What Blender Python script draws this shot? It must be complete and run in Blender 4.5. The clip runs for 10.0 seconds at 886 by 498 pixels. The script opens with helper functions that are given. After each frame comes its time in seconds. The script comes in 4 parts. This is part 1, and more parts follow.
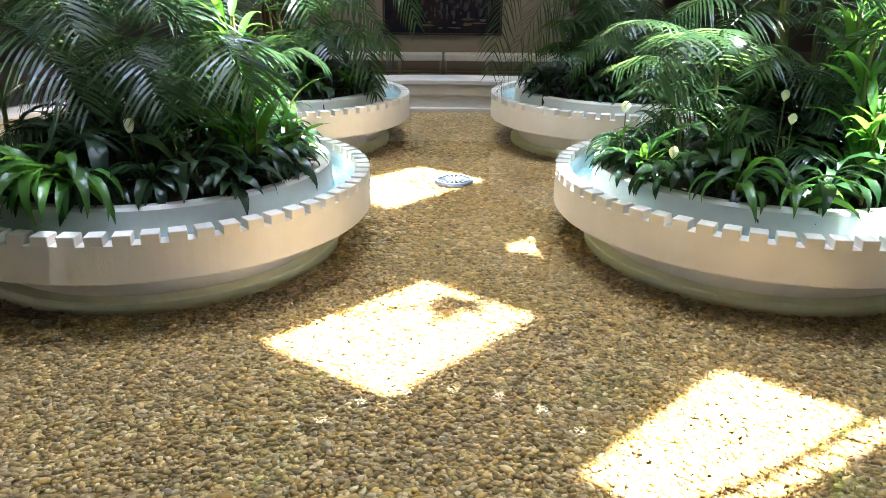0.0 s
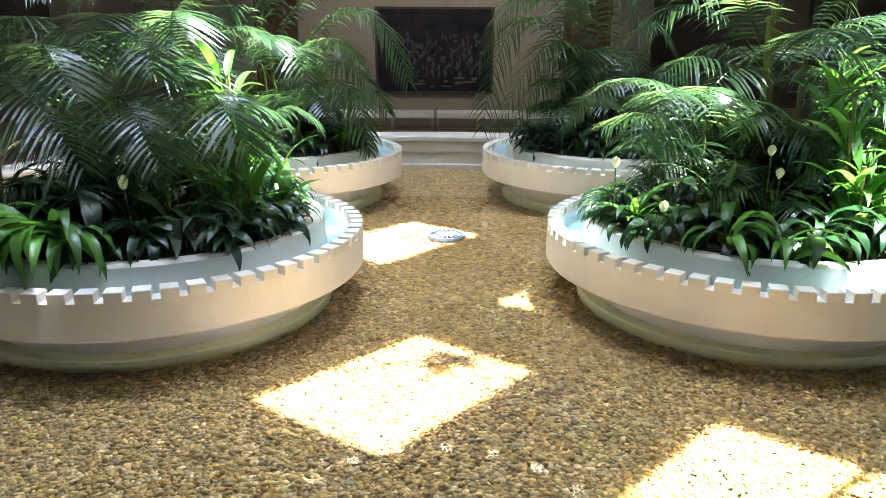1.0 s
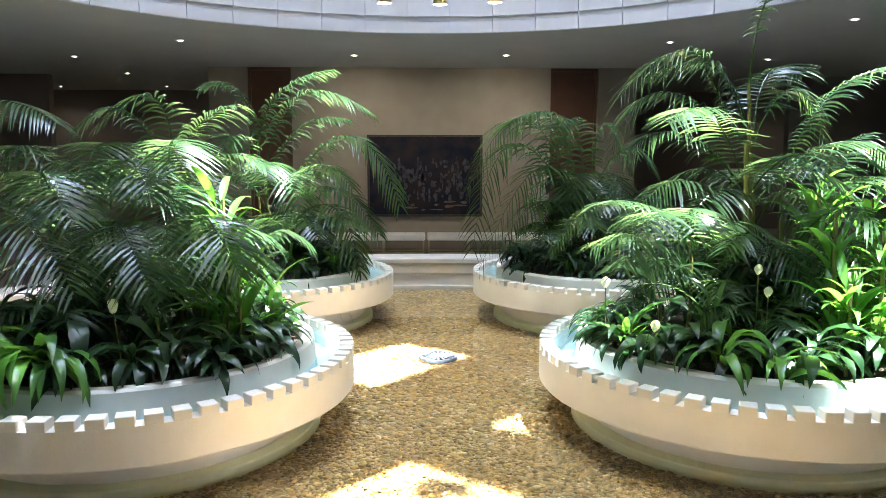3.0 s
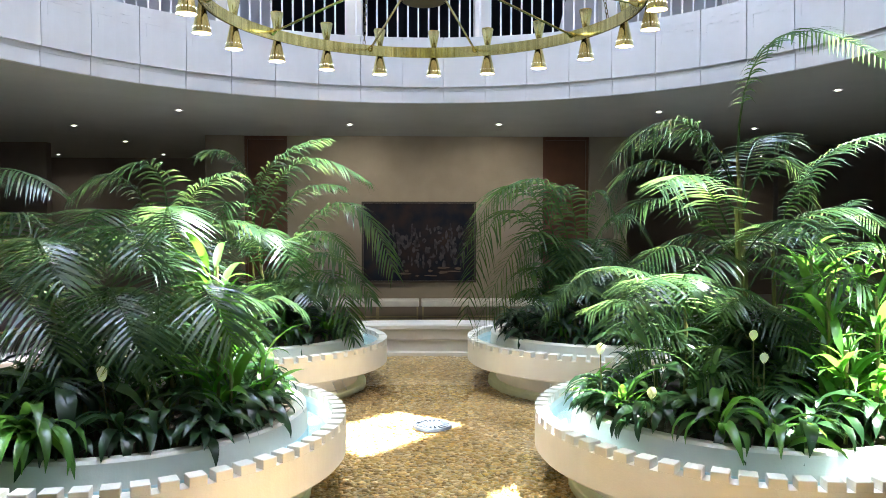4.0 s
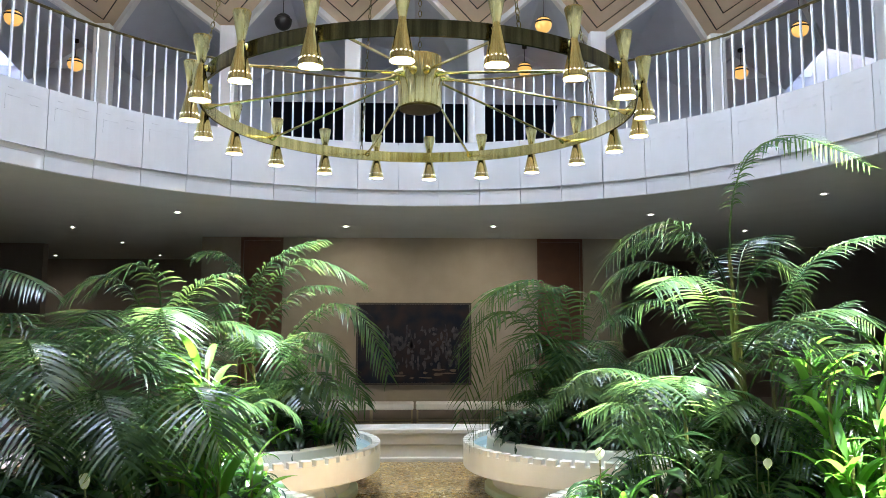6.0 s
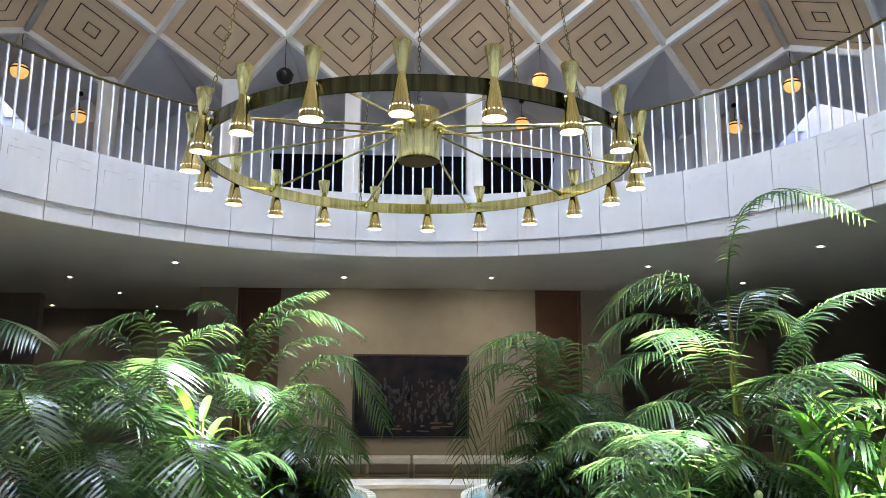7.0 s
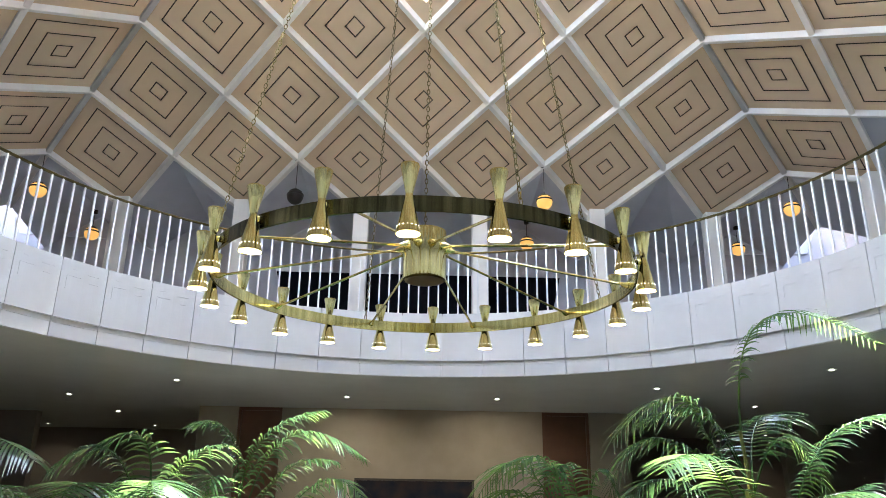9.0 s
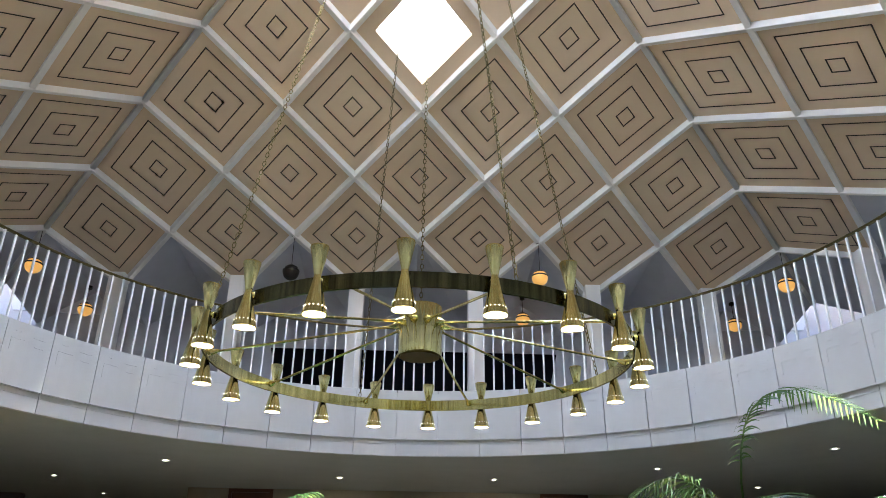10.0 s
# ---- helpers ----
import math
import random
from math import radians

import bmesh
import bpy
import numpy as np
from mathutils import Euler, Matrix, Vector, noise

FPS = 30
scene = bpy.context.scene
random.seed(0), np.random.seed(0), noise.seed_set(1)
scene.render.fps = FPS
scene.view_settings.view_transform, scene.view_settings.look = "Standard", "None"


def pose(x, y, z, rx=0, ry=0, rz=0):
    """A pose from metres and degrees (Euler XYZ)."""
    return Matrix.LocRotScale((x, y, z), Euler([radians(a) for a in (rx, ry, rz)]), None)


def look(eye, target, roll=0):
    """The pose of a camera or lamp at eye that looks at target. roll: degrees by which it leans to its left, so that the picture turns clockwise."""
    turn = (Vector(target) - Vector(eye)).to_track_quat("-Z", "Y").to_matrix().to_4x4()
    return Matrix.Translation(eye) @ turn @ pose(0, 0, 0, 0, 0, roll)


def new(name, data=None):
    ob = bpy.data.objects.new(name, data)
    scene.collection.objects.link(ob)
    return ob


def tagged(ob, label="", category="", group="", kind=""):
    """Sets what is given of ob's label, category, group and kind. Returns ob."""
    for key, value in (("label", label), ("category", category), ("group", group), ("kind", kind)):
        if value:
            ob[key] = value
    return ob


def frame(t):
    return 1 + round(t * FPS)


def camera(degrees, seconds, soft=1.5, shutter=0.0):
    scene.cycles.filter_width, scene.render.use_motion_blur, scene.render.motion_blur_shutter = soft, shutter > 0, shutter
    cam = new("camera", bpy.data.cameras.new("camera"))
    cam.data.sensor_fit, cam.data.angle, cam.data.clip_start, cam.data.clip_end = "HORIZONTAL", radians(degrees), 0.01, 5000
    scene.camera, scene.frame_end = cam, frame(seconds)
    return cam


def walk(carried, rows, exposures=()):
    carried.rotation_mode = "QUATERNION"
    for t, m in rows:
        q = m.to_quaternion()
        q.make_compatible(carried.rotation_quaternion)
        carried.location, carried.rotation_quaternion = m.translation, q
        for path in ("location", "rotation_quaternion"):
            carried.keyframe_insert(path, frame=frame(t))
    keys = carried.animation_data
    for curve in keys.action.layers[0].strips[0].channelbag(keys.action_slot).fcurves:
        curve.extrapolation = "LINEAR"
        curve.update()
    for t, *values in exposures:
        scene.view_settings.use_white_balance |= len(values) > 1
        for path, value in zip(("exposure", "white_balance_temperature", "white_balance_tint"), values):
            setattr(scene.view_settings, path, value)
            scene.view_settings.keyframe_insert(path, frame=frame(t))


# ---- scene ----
fov = 61.58
cam = camera(fov, 10.0, soft=0.7)
EYE = (0.0, -5.5, 1.8)
# seconds, offset x y z, yaw, pitch, roll
ROWS = [
    (0.0, 0.0, 0.0, 0.0, -0.24, -20.65, 0.53),
    (0.5, 0.0, 0.0, 0.0, -0.43, -18.66, 0.56),
    (1.0, 0.0, 0.0, 0.0, -0.78, -16.42, 0.38),
    (1.5, 0.0, 0.0, 0.0, -0.87, -14.57, 0.41),
    (2.0, 0.0, 0.0, 0.0, -1.10, -12.22, 0.41),
    (2.5, 0.0, 0.0, 0.0, -1.25, -9.73, 0.19),
    (4.0, 0.0, 0.0, 0.0, -1.89, -2.02, 0.03),
    (4.5, 0.0, 0.0, 0.0, -2.06, -0.00, 0.00),
    (5.0, 0.0, 0.0, 0.0, -1.90, 1.62, 0.07),
    (5.5, 0.0, 0.0, 0.0, -2.12, 3.66, -0.05),
    (7.0, 0.0, 0.0, 0.0, -2.41, 9.70, 0.24),
    (7.5, 0.0, 0.0, 0.0, -2.20, 11.73, 0.29),
    (8.0, 0.0, 0.0, 0.0, -2.13, 14.24, 0.45),
    (8.5, 0.0, 0.0, 0.0, -2.10, 16.49, 0.52),
    (9.0, 0.0, 0.0, 0.0, -1.89, 18.84, 0.86),
    (9.5, 0.0, 0.0, 0.0, -1.72, 21.85, 1.01),
    (10.0, 0.0, 0.0, 0.0, -2.16, 24.69, 0.77),
]
walk(cam, [(t, pose(EYE[0] + x, EYE[1] + y, EYE[2] + z, 90, 0, yaw) @ pose(0, 0, 0, pitch) @ pose(0, 0, 0, 0, 0, roll)) for t, x, y, z, yaw, pitch, roll in ROWS],
     [(0.0, 3.52, 5620, 12), (2.5, 3.85, 5650, 11), (5.5, 3.88, 5850, 10), (7.0, 3.90, 5900, 10), (8.5, 3.92, 5950, 10), (9.5, 3.60, 6000, 10), (10.0, 3.35, 6000, 10)])

# ---- light ----
SUN = Vector((-0.254, 0.088, -1.0)).normalized()
world = bpy.data.worlds.new("sky")
scene.world = world
world.use_nodes = True
nt = world.node_tree
sky = nt.nodes.new("ShaderNodeTexSky")
sky.sky_type, sky.sun_disc = "NISHITA", False
sky.sun_elevation = math.asin(-SUN.z)
sky.sun_rotation = math.atan2(-SUN.x, -SUN.y)
nt.links.new(sky.outputs[0], nt.nodes["Background"].inputs[0])
nt.nodes["Background"].inputs[1].default_value = 0.15
sun = new("sun", bpy.data.lights.new("sun", "SUN"))
sun.data.energy, sun.data.angle, sun.data.color = 5.0, radians(0.5), (1.0, 0.96, 0.91)
sun.matrix_world = look((0, 0, 20), Vector((0, 0, 20)) + SUN)


# ---- materials ----
def mat(name, color, rough=0.6, metal=0.0, color2=None, scale=8.0, fine=60.0, bump=0.15, amount=0.5, spec=0.5, object_random=0.0, island=0.0):
    m = bpy.data.materials.new(name)
    m.use_nodes = True
    t = m.node_tree
    b = t.nodes["Principled BSDF"]
    b.inputs["Roughness"].default_value, b.inputs["Metallic"].default_value = rough, metal
    b.inputs["Specular IOR Level"].default_value = spec
    co = t.nodes.new("ShaderNodeTexCoord")
    n1, n2 = t.nodes.new("ShaderNodeTexNoise"), t.nodes.new("ShaderNodeTexNoise")
    n1.inputs["Scale"].default_value, n2.inputs["Scale"].default_value = scale, fine
    n1.inputs["Detail"].default_value = n2.inputs["Detail"].default_value = 4
    for n in (n1, n2):
        t.links.new(co.outputs["Object"], n.inputs["Vector"])
    mix = t.nodes.new("ShaderNodeMix")
    mix.data_type = "RGBA"
    c2 = color2 or tuple(c * 0.8 for c in color)
    mix.inputs["A"].default_value, mix.inputs["B"].default_value = (*color, 1), (*c2, 1)
    ramp = t.nodes.new("ShaderNodeMapRange")
    ramp.inputs["From Min"].default_value, ramp.inputs["From Max"].default_value = 0.35, 0.7
    ramp.inputs["To Max"].default_value = amount
    t.links.new(n1.outputs["Fac"], ramp.inputs["Value"])
    t.links.new(ramp.outputs["Result"], mix.inputs["Factor"])
    out = mix.outputs["Result"]
    if object_random or island:
        hsv = t.nodes.new("ShaderNodeHueSaturation")
        src = t.nodes.new("ShaderNodeNewGeometry").outputs["Random Per Island"] if island else t.nodes.new("ShaderNodeObjectInfo").outputs["Random"]
        r = t.nodes.new("ShaderNodeMapRange")
        k = island or object_random
        r.inputs["To Min"].default_value, r.inputs["To Max"].default_value = 1 - k, 1 + k
        t.links.new(src, r.inputs["Value"])
        t.links.new(r.outputs["Result"], hsv.inputs["Value"])
        t.links.new(out, hsv.inputs["Color"])
        out = hsv.outputs["Color"]
    t.links.new(out, b.inputs["Base Color"])
    if bump:
        bp = t.nodes.new("ShaderNodeBump")
        bp.inputs["Strength"].default_value, bp.inputs["Distance"].default_value = bump, 0.01
        t.links.new(n2.outputs["Fac"], bp.inputs["Height"])
        t.links.new(bp.outputs["Normal"], b.inputs["Normal"])
    return m


def leaf_mat(name, color, color2, rough=0.35, through_light=0.35, rnd=0.25, hue=0.455, clear=4.0):
    m = mat(name, color, rough, 0, color2, 6, 50, 0.1, 0.8, 0.5, object_random=rnd)
    t = m.node_tree
    b, o = t.nodes["Principled BSDF"], t.nodes["Material Output"]
    tr, mx = t.nodes.new("ShaderNodeBsdfTranslucent"), t.nodes.new("ShaderNodeMixShader")
    g = t.nodes.new("ShaderNodeHueSaturation")
    g.inputs["Hue"].default_value, g.inputs["Saturation"].default_value, g.inputs["Value"].default_value = hue, 1.1, clear
    t.links.new(b.inputs["Base Color"].links[0].from_socket, g.inputs["Color"])
    t.links.new(g.outputs["Color"], tr.inputs["Color"])
    mx.inputs[0].default_value = through_light
    t.links.new(b.outputs[0], mx.inputs[1])
    t.links.new(tr.outputs[0], mx.inputs[2])
    t.links.new(mx.outputs[0], o.inputs["Surface"])
    return m


def glow(name, color, strength):
    m = bpy.data.materials.new(name)
    m.use_nodes = True
    b = m.node_tree.nodes["Principled BSDF"]
    b.inputs["Base Color"].default_value = (*color, 1)
    b.inputs["Emission Color"].default_value, b.inputs["Emission Strength"].default_value = (*color, 1), strength
    return m


def water_mat(name, tint, ripple, rough=0.03):
    m = bpy.data.materials.new(name)
    m.use_nodes = True
    t = m.node_tree
    o = t.nodes["Material Output"]
    t.nodes.remove(t.nodes["Principled BSDF"])
    a, g, mx, fr = (t.nodes.new(k) for k in ("ShaderNodeBsdfTransparent", "ShaderNodeBsdfGlossy", "ShaderNodeMixShader", "ShaderNodeFresnel"))
    a.inputs[0].default_value = (*tint, 1)
    g.inputs["Roughness"].default_value = rough
    fr.inputs["IOR"].default_value = 1.33
    co, n, bp = (t.nodes.new(k) for k in ("ShaderNodeTexCoord", "ShaderNodeTexNoise", "ShaderNodeBump"))
    n.inputs["Scale"].default_value = 9
    bp.inputs["Strength"].default_value, bp.inputs["Distance"].default_value = ripple, 0.02
    t.links.new(co.outputs["Object"], n.inputs["Vector"])
    t.links.new(n.outputs["Fac"], bp.inputs["Height"])
    t.links.new(bp.outputs["Normal"], g.inputs["Normal"])
    t.links.new(bp.outputs["Normal"], fr.inputs["Normal"])
    for s, d in ((fr.outputs[0], mx.inputs[0]), (a.outputs[0], mx.inputs[1]), (g.outputs[0], mx.inputs[2]), (mx.outputs[0], o.inputs[0])):
        t.links.new(s, d)
    return m


M_PLASTER = mat("planter_paint", (0.80, 0.76, 0.68), 0.55, color2=(0.70, 0.65, 0.56), scale=5, fine=90, bump=0.12)
M_WHITE = mat("white_paint", (0.80, 0.79, 0.77), 0.5, scale=3, fine=40, bump=0.06, amount=0.3)
M_STONE = mat("white_stone", (0.55, 0.545, 0.535), 0.45, color2=(0.49, 0.48, 0.46), scale=4, fine=50, bump=0.05)
M_LEDGE = mat("pool_stone", (0.55, 0.50, 0.42), 0.5, scale=4, fine=50, bump=0.08)
M_CEIL = mat("ceiling_plaster", (0.44, 0.45, 0.40), 0.8, scale=2, fine=60, bump=0.05, amount=0.3)
M_WALL = mat("wall_stone", (0.35, 0.30, 0.22), 0.75, color2=(0.28, 0.24, 0.17), scale=3, fine=70, bump=0.1)
M_DARK = mat("hall_wall", (0.27, 0.225, 0.18), 0.8, scale=2, fine=40, bump=0.05)
M_BEIGE = mat("roof_panel", (0.72, 0.555, 0.375), 0.8, color2=(0.64, 0.49, 0.33), scale=2.5, fine=80, bump=0.1)
M_RIB = mat("roof_rib", (0.88, 0.85, 0.80), 0.6, scale=3, fine=40, bump=0.05, amount=0.3)
M_VAULT = mat("vault_plaster", (0.58, 0.58, 0.62), 0.8, scale=2, fine=50, bump=0.05, amount=0.4)
M_BRASS = mat("brass", (0.92, 0.84, 0.38), 0.09, 1.0, (0.60, 0.54, 0.20), 14, 120, 0.03)
# ring brass in a lit and a shaded colour, reflections painted in
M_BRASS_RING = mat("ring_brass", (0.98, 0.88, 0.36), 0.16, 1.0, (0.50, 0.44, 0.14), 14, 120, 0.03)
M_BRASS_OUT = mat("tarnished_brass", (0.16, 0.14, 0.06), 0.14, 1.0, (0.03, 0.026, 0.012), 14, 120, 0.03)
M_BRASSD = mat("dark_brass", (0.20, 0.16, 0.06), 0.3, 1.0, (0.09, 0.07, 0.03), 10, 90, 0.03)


def streaks(m, strength):
    """Upright streaks on brass: colour and relief drawn out along z."""
    t = m.node_tree
    mp = t.nodes.new("ShaderNodeMapping")
    mp.inputs["Scale"].default_value = (1.0, 1.0, 0.03)
    co = next(n for n in t.nodes if n.bl_idname == "ShaderNodeTexCoord")
    t.links.new(co.outputs["Object"], mp.inputs["Vector"])
    for n in t.nodes:
        if n.bl_idname == "ShaderNodeTexNoise":
            t.links.new(mp.outputs["Vector"], n.inputs["Vector"])
            n.inputs["Scale"].default_value = 30.0
        if n.bl_idname == "ShaderNodeBump":
            n.inputs["Strength"].default_value = strength
        if n.bl_idname == "ShaderNodeMapRange":
            n.inputs["To Max"].default_value = 0.9


for m_, relief in ((M_BRASS, 0.14), (M_BRASS_RING, 0.2), (M_BRASS_OUT, 0.14)):
    streaks(m_, relief)
M_BULB = glow("lamp_light", (1.0, 0.80, 0.52), 2.6)
M_SPOT = glow("downlight_light", (1.0, 0.9, 0.72), 5.0)
M_WOOD = mat("door_wood", (0.13, 0.055, 0.025), 0.45, color2=(0.08, 0.035, 0.017), scale=6, fine=60, bump=0.1)
M_CLOTH = mat("bench_cushion", (0.76, 0.73, 0.66), 0.8, scale=5, fine=150, bump=0.2)
M_METAL = mat("bench_metal", (0.50, 0.42, 0.26), 0.35, 0.9, scale=9)
M_PEB = mat("pebble", (0.58, 0.44, 0.23), 0.3, color2=(0.42, 0.29, 0.13), scale=9, fine=160, bump=0.1, amount=0.8, island=0.4)


def tint(m, cols, island):
    """Picks the first colour of m by a random number for each pebble."""
    t = m.node_tree
    ramp = t.nodes.new("ShaderNodeValToRGB")
    ramp.color_ramp.interpolation = "CONSTANT"
    el = ramp.color_ramp.elements
    while len(el) < len(cols):
        el.new(0.5)
    for i, c in enumerate(cols):
        el[i].position, el[i].color = i / len(cols), (*c, 1)
    src = t.nodes.new("ShaderNodeNewGeometry").outputs["Random Per Island"] if island else t.nodes.new("ShaderNodeObjectInfo").outputs["Random"]
    wn = t.nodes.new("ShaderNodeTexWhiteNoise")
    wn.noise_dimensions = "1D"
    t.links.new(src, wn.inputs["W"])
    t.links.new(wn.outputs["Value"], ramp.inputs["Fac"])
    for n in t.nodes:
        if n.bl_idname == "ShaderNodeMix":
            t.links.new(ramp.outputs["Color"], n.inputs["A"])


STONES = [(0.60, 0.43, 0.15), (0.66, 0.50, 0.18), (0.52, 0.37, 0.14), (0.68, 0.55, 0.28), (0.46, 0.38, 0.22), (0.56, 0.37, 0.11), (0.42, 0.28, 0.09), (0.76, 0.68, 0.48), (0.62, 0.47, 0.22), (0.54, 0.43, 0.15)]
STONES = [(r * 1.0, g * 0.95, b * 0.82) for r, g, b in STONES]
tint(M_PEB, STONES, True)
M_PEB1 = mat("loose_pebble", (0.60, 0.47, 0.27), 0.3, color2=(0.42, 0.29, 0.13), scale=9, fine=160, bump=0.1, amount=0.8, object_random=0.4)
tint(M_PEB1, STONES, False)
M_BED = mat("pool_bed", (0.46, 0.33, 0.12), 0.7, color2=(0.28, 0.19, 0.07), scale=30, fine=90, bump=0.3)
M_FLOOR = mat("floor_stone", (0.45, 0.41, 0.35), 0.3, scale=3, fine=50, bump=0.03)
M_SOIL = mat("soil", (0.05, 0.035, 0.022), 0.95, scale=12, fine=60, bump=0.8)
M_WATER = water_mat("pool_water", (0.97, 0.96, 0.92), 0.005)
M_TROUGH = water_mat("trough_water", (0.86, 0.97, 0.95), 0.25)
M_PALM = leaf_mat("palm_leaf", (0.037, 0.077, 0.021), (0.018, 0.044, 0.025), 0.26, 0.4)
M_LILY = leaf_mat("lily_leaf", (0.021, 0.058, 0.016), (0.010, 0.032, 0.012), 0.3, 0.2)
M_CORDY = leaf_mat("bright_leaf", (0.085, 0.21, 0.035), (0.055, 0.14, 0.025), 0.27, 0.42, hue=0.48, clear=2.6)
M_STRAP = leaf_mat("strap_leaf", (0.085, 0.20, 0.032), (0.05, 0.13, 0.025), 0.3, 0.35, hue=0.48, clear=2.6)
M_STEM = mat("palm_stem", (0.22, 0.24, 0.07), 0.5, color2=(0.20, 0.12, 0.04), scale=14, fine=60, bump=0.2)
M_FOOT = mat("foot_paint", (0.88, 0.90, 0.66), 0.6, color2=(0.78, 0.80, 0.55), scale=6, fine=60, bump=0.1)
M_AQUA = mat("trough_paint", (0.72, 0.80, 0.81), 0.5, color2=(0.64, 0.74, 0.76), scale=5, fine=60, bump=0.08)
M_FLOWER = leaf_mat("spathe", (0.70, 0.72, 0.50), (0.62, 0.66, 0.38), 0.5, 0.3, 0.05)


# ---- helpers ----
def part(name, bm, material, parent=None, label="", smooth=False):
    me = bpy.data.meshes.new(name)
    if smooth:
        for fc in bm.faces:
            fc.smooth = True
        bm.normal_update()
        for e in bm.edges:
            if len(e.link_faces) == 2 and e.calc_face_angle() > 0.6:
                e.smooth = False
    bm.to_mesh(me)
    bm.free()
    me.materials.append(material)
    ob = new(name, me)
    if parent:
        ob.parent = parent
    if label:
        ob["label"] = label
    return ob


def share(name, me, parent, m=None):
    ob = new(name, me)
    ob.parent = parent
    if m is not None:
        ob.matrix_basis = m
    return ob


def empty(name, m, label, category, group="", kind=""):
    ob = new(name)
    ob.empty_display_size = 0.1
    ob.matrix_basis = m
    return tagged(ob, label, category, group, kind)


def box(bm, x0, x1, y0, y1, z0, z1, bevel=0.0):
    vs = [bm.verts.new((x, y, z)) for x in (x0, x1) for y in (y0, y1) for z in (z0, z1)]
    fs = [bm.faces.new([vs[i] for i in q]) for q in ((0, 1, 3, 2), (4, 6, 7, 5), (0, 4, 5, 1), (2, 3, 7, 6), (0, 2, 6, 4), (1, 5, 7, 3))]
    if bevel:
        es = list({e for f_ in fs for e in f_.edges})
        bmesh.ops.bevel(bm, geom=es, offset=bevel, segments=2, affect="EDGES", profile=0.5)
    return bm


def lathe(bm, prof, n=96, closed=False, a0=0.0, a1=2 * math.pi):
    full = abs(a1 - a0 - 2 * math.pi) < 1e-6
    steps = n if full else n + 1
    rings = []
    for r, z in prof:
        rings.append([bm.verts.new((r * math.sin(a0 + (a1 - a0) * i / n), r * math.cos(a0 + (a1 - a0) * i / n), z)) for i in range(steps)])
    if closed:
        rings.append(rings[0])
    for p, q in zip(rings, rings[1:]):
        for i in range(n):
            j = (i + 1) % steps
            bm.faces.new((p[i], p[j], q[j], q[i]))
    return bm


def tube(bm, pts, r, n=6, cap=True):
    rings = []
    for i, p in enumerate(pts):
        p = Vector(p)
        d = (Vector(pts[min(i + 1, len(pts) - 1)]) - Vector(pts[max(i - 1, 0)])).normalized()
        u = d.orthogonal().normalized() if i == 0 else (u - d * u.dot(d)).normalized()
        v = d.cross(u)
        rr = r[i] if isinstance(r, (list, tuple)) else r
        rings.append([bm.verts.new(p + (u * math.cos(2 * math.pi * k / n) + v * math.sin(2 * math.pi * k / n)) * rr) for k in range(n)])
    for a, b in zip(rings, rings[1:]):
        for k in range(n):
            bm.faces.new((a[k], a[(k + 1) % n], b[(k + 1) % n], b[k]))
    if cap:
        bm.faces.new(rings[0][::-1])
        bm.faces.new(rings[-1])
    return bm


def disc(bm, r, z, n=64):
    bm.faces.new([bm.verts.new((r * math.cos(2 * math.pi * i / n), r * math.sin(2 * math.pi * i / n), z)) for i in range(n)])
    return bm


B = bmesh.new

# ---- numbers of the plan ----
R_OPEN, Z_CEIL, Z_CURB, Z_RAIL = 4.48, 3.40, 4.26, 5.19
Y_WALL = 8.34
CELL, DROP, APEX = 1.098, 0.613, 11.25
PLANTERS = [(-1.86, -0.66), (2.17, -0.62), (1.93, 2.74), (-1.73, 2.68)]

# ---- setting ----
# pool bed, walkway floor, basin wall
tagged(part("floor", lathe(B(), [(2.0, -0.02), (21.0, -0.02), (21.0, -0.25), (2.0, -0.25)], 96), M_FLOOR), "pale polished stone floor of the walkway", "floor", kind="structure")
tagged(part("ground_pool_bed", disc(B(), 4.6, -0.03, 96), M_BED), "dark bed of the shallow pool", "pool bed", kind="structure")
basin = tagged(part("wall_pool", lathe(B(), [(4.47, -0.05), (4.47, 0.05), (4.53, 0.06), (4.53, 0.20), (4.50, 0.23), (4.50, 0.36), (4.47, 0.37), (4.47, 0.42), (4.49, 0.44), (4.88, 0.44), (4.9, 0.42), (4.86, 0.38), (4.86, -0.385)], 128), M_LEDGE), "low rounded stone wall round the pool", "pool wall", kind="structure")

# ceiling of the lower storey with a round opening, and the ring above it
tagged(part("ceiling", lathe(B(), [(R_OPEN + 0.02, Z_CEIL), (20.0, Z_CEIL), (20.0, Z_CEIL + 0.15), (R_OPEN + 0.02, Z_CEIL + 0.15)], 128), M_CEIL), "smooth grey plaster ceiling under the gallery", "ceiling", kind="structure")
ring = tagged(part("wall_ring", lathe(B(), [(R_OPEN + 0.06, Z_CEIL - 0.0), (R_OPEN + 0.06, Z_CURB - 0.02), (R_OPEN + 0.5, Z_CURB - 0.02), (R_OPEN + 0.5, Z_CEIL + 0.16)], 128), M_STONE), "white stone parapet ring round the opening", "parapet", kind="structure")
tagged(part("floor_gallery", lathe(B(), [(R_OPEN + 0.4, Z_CURB - 0.05), (14.0, Z_CURB - 0.05)], 96), M_FLOOR), "stone floor of the upper gallery", "floor", kind="structure")


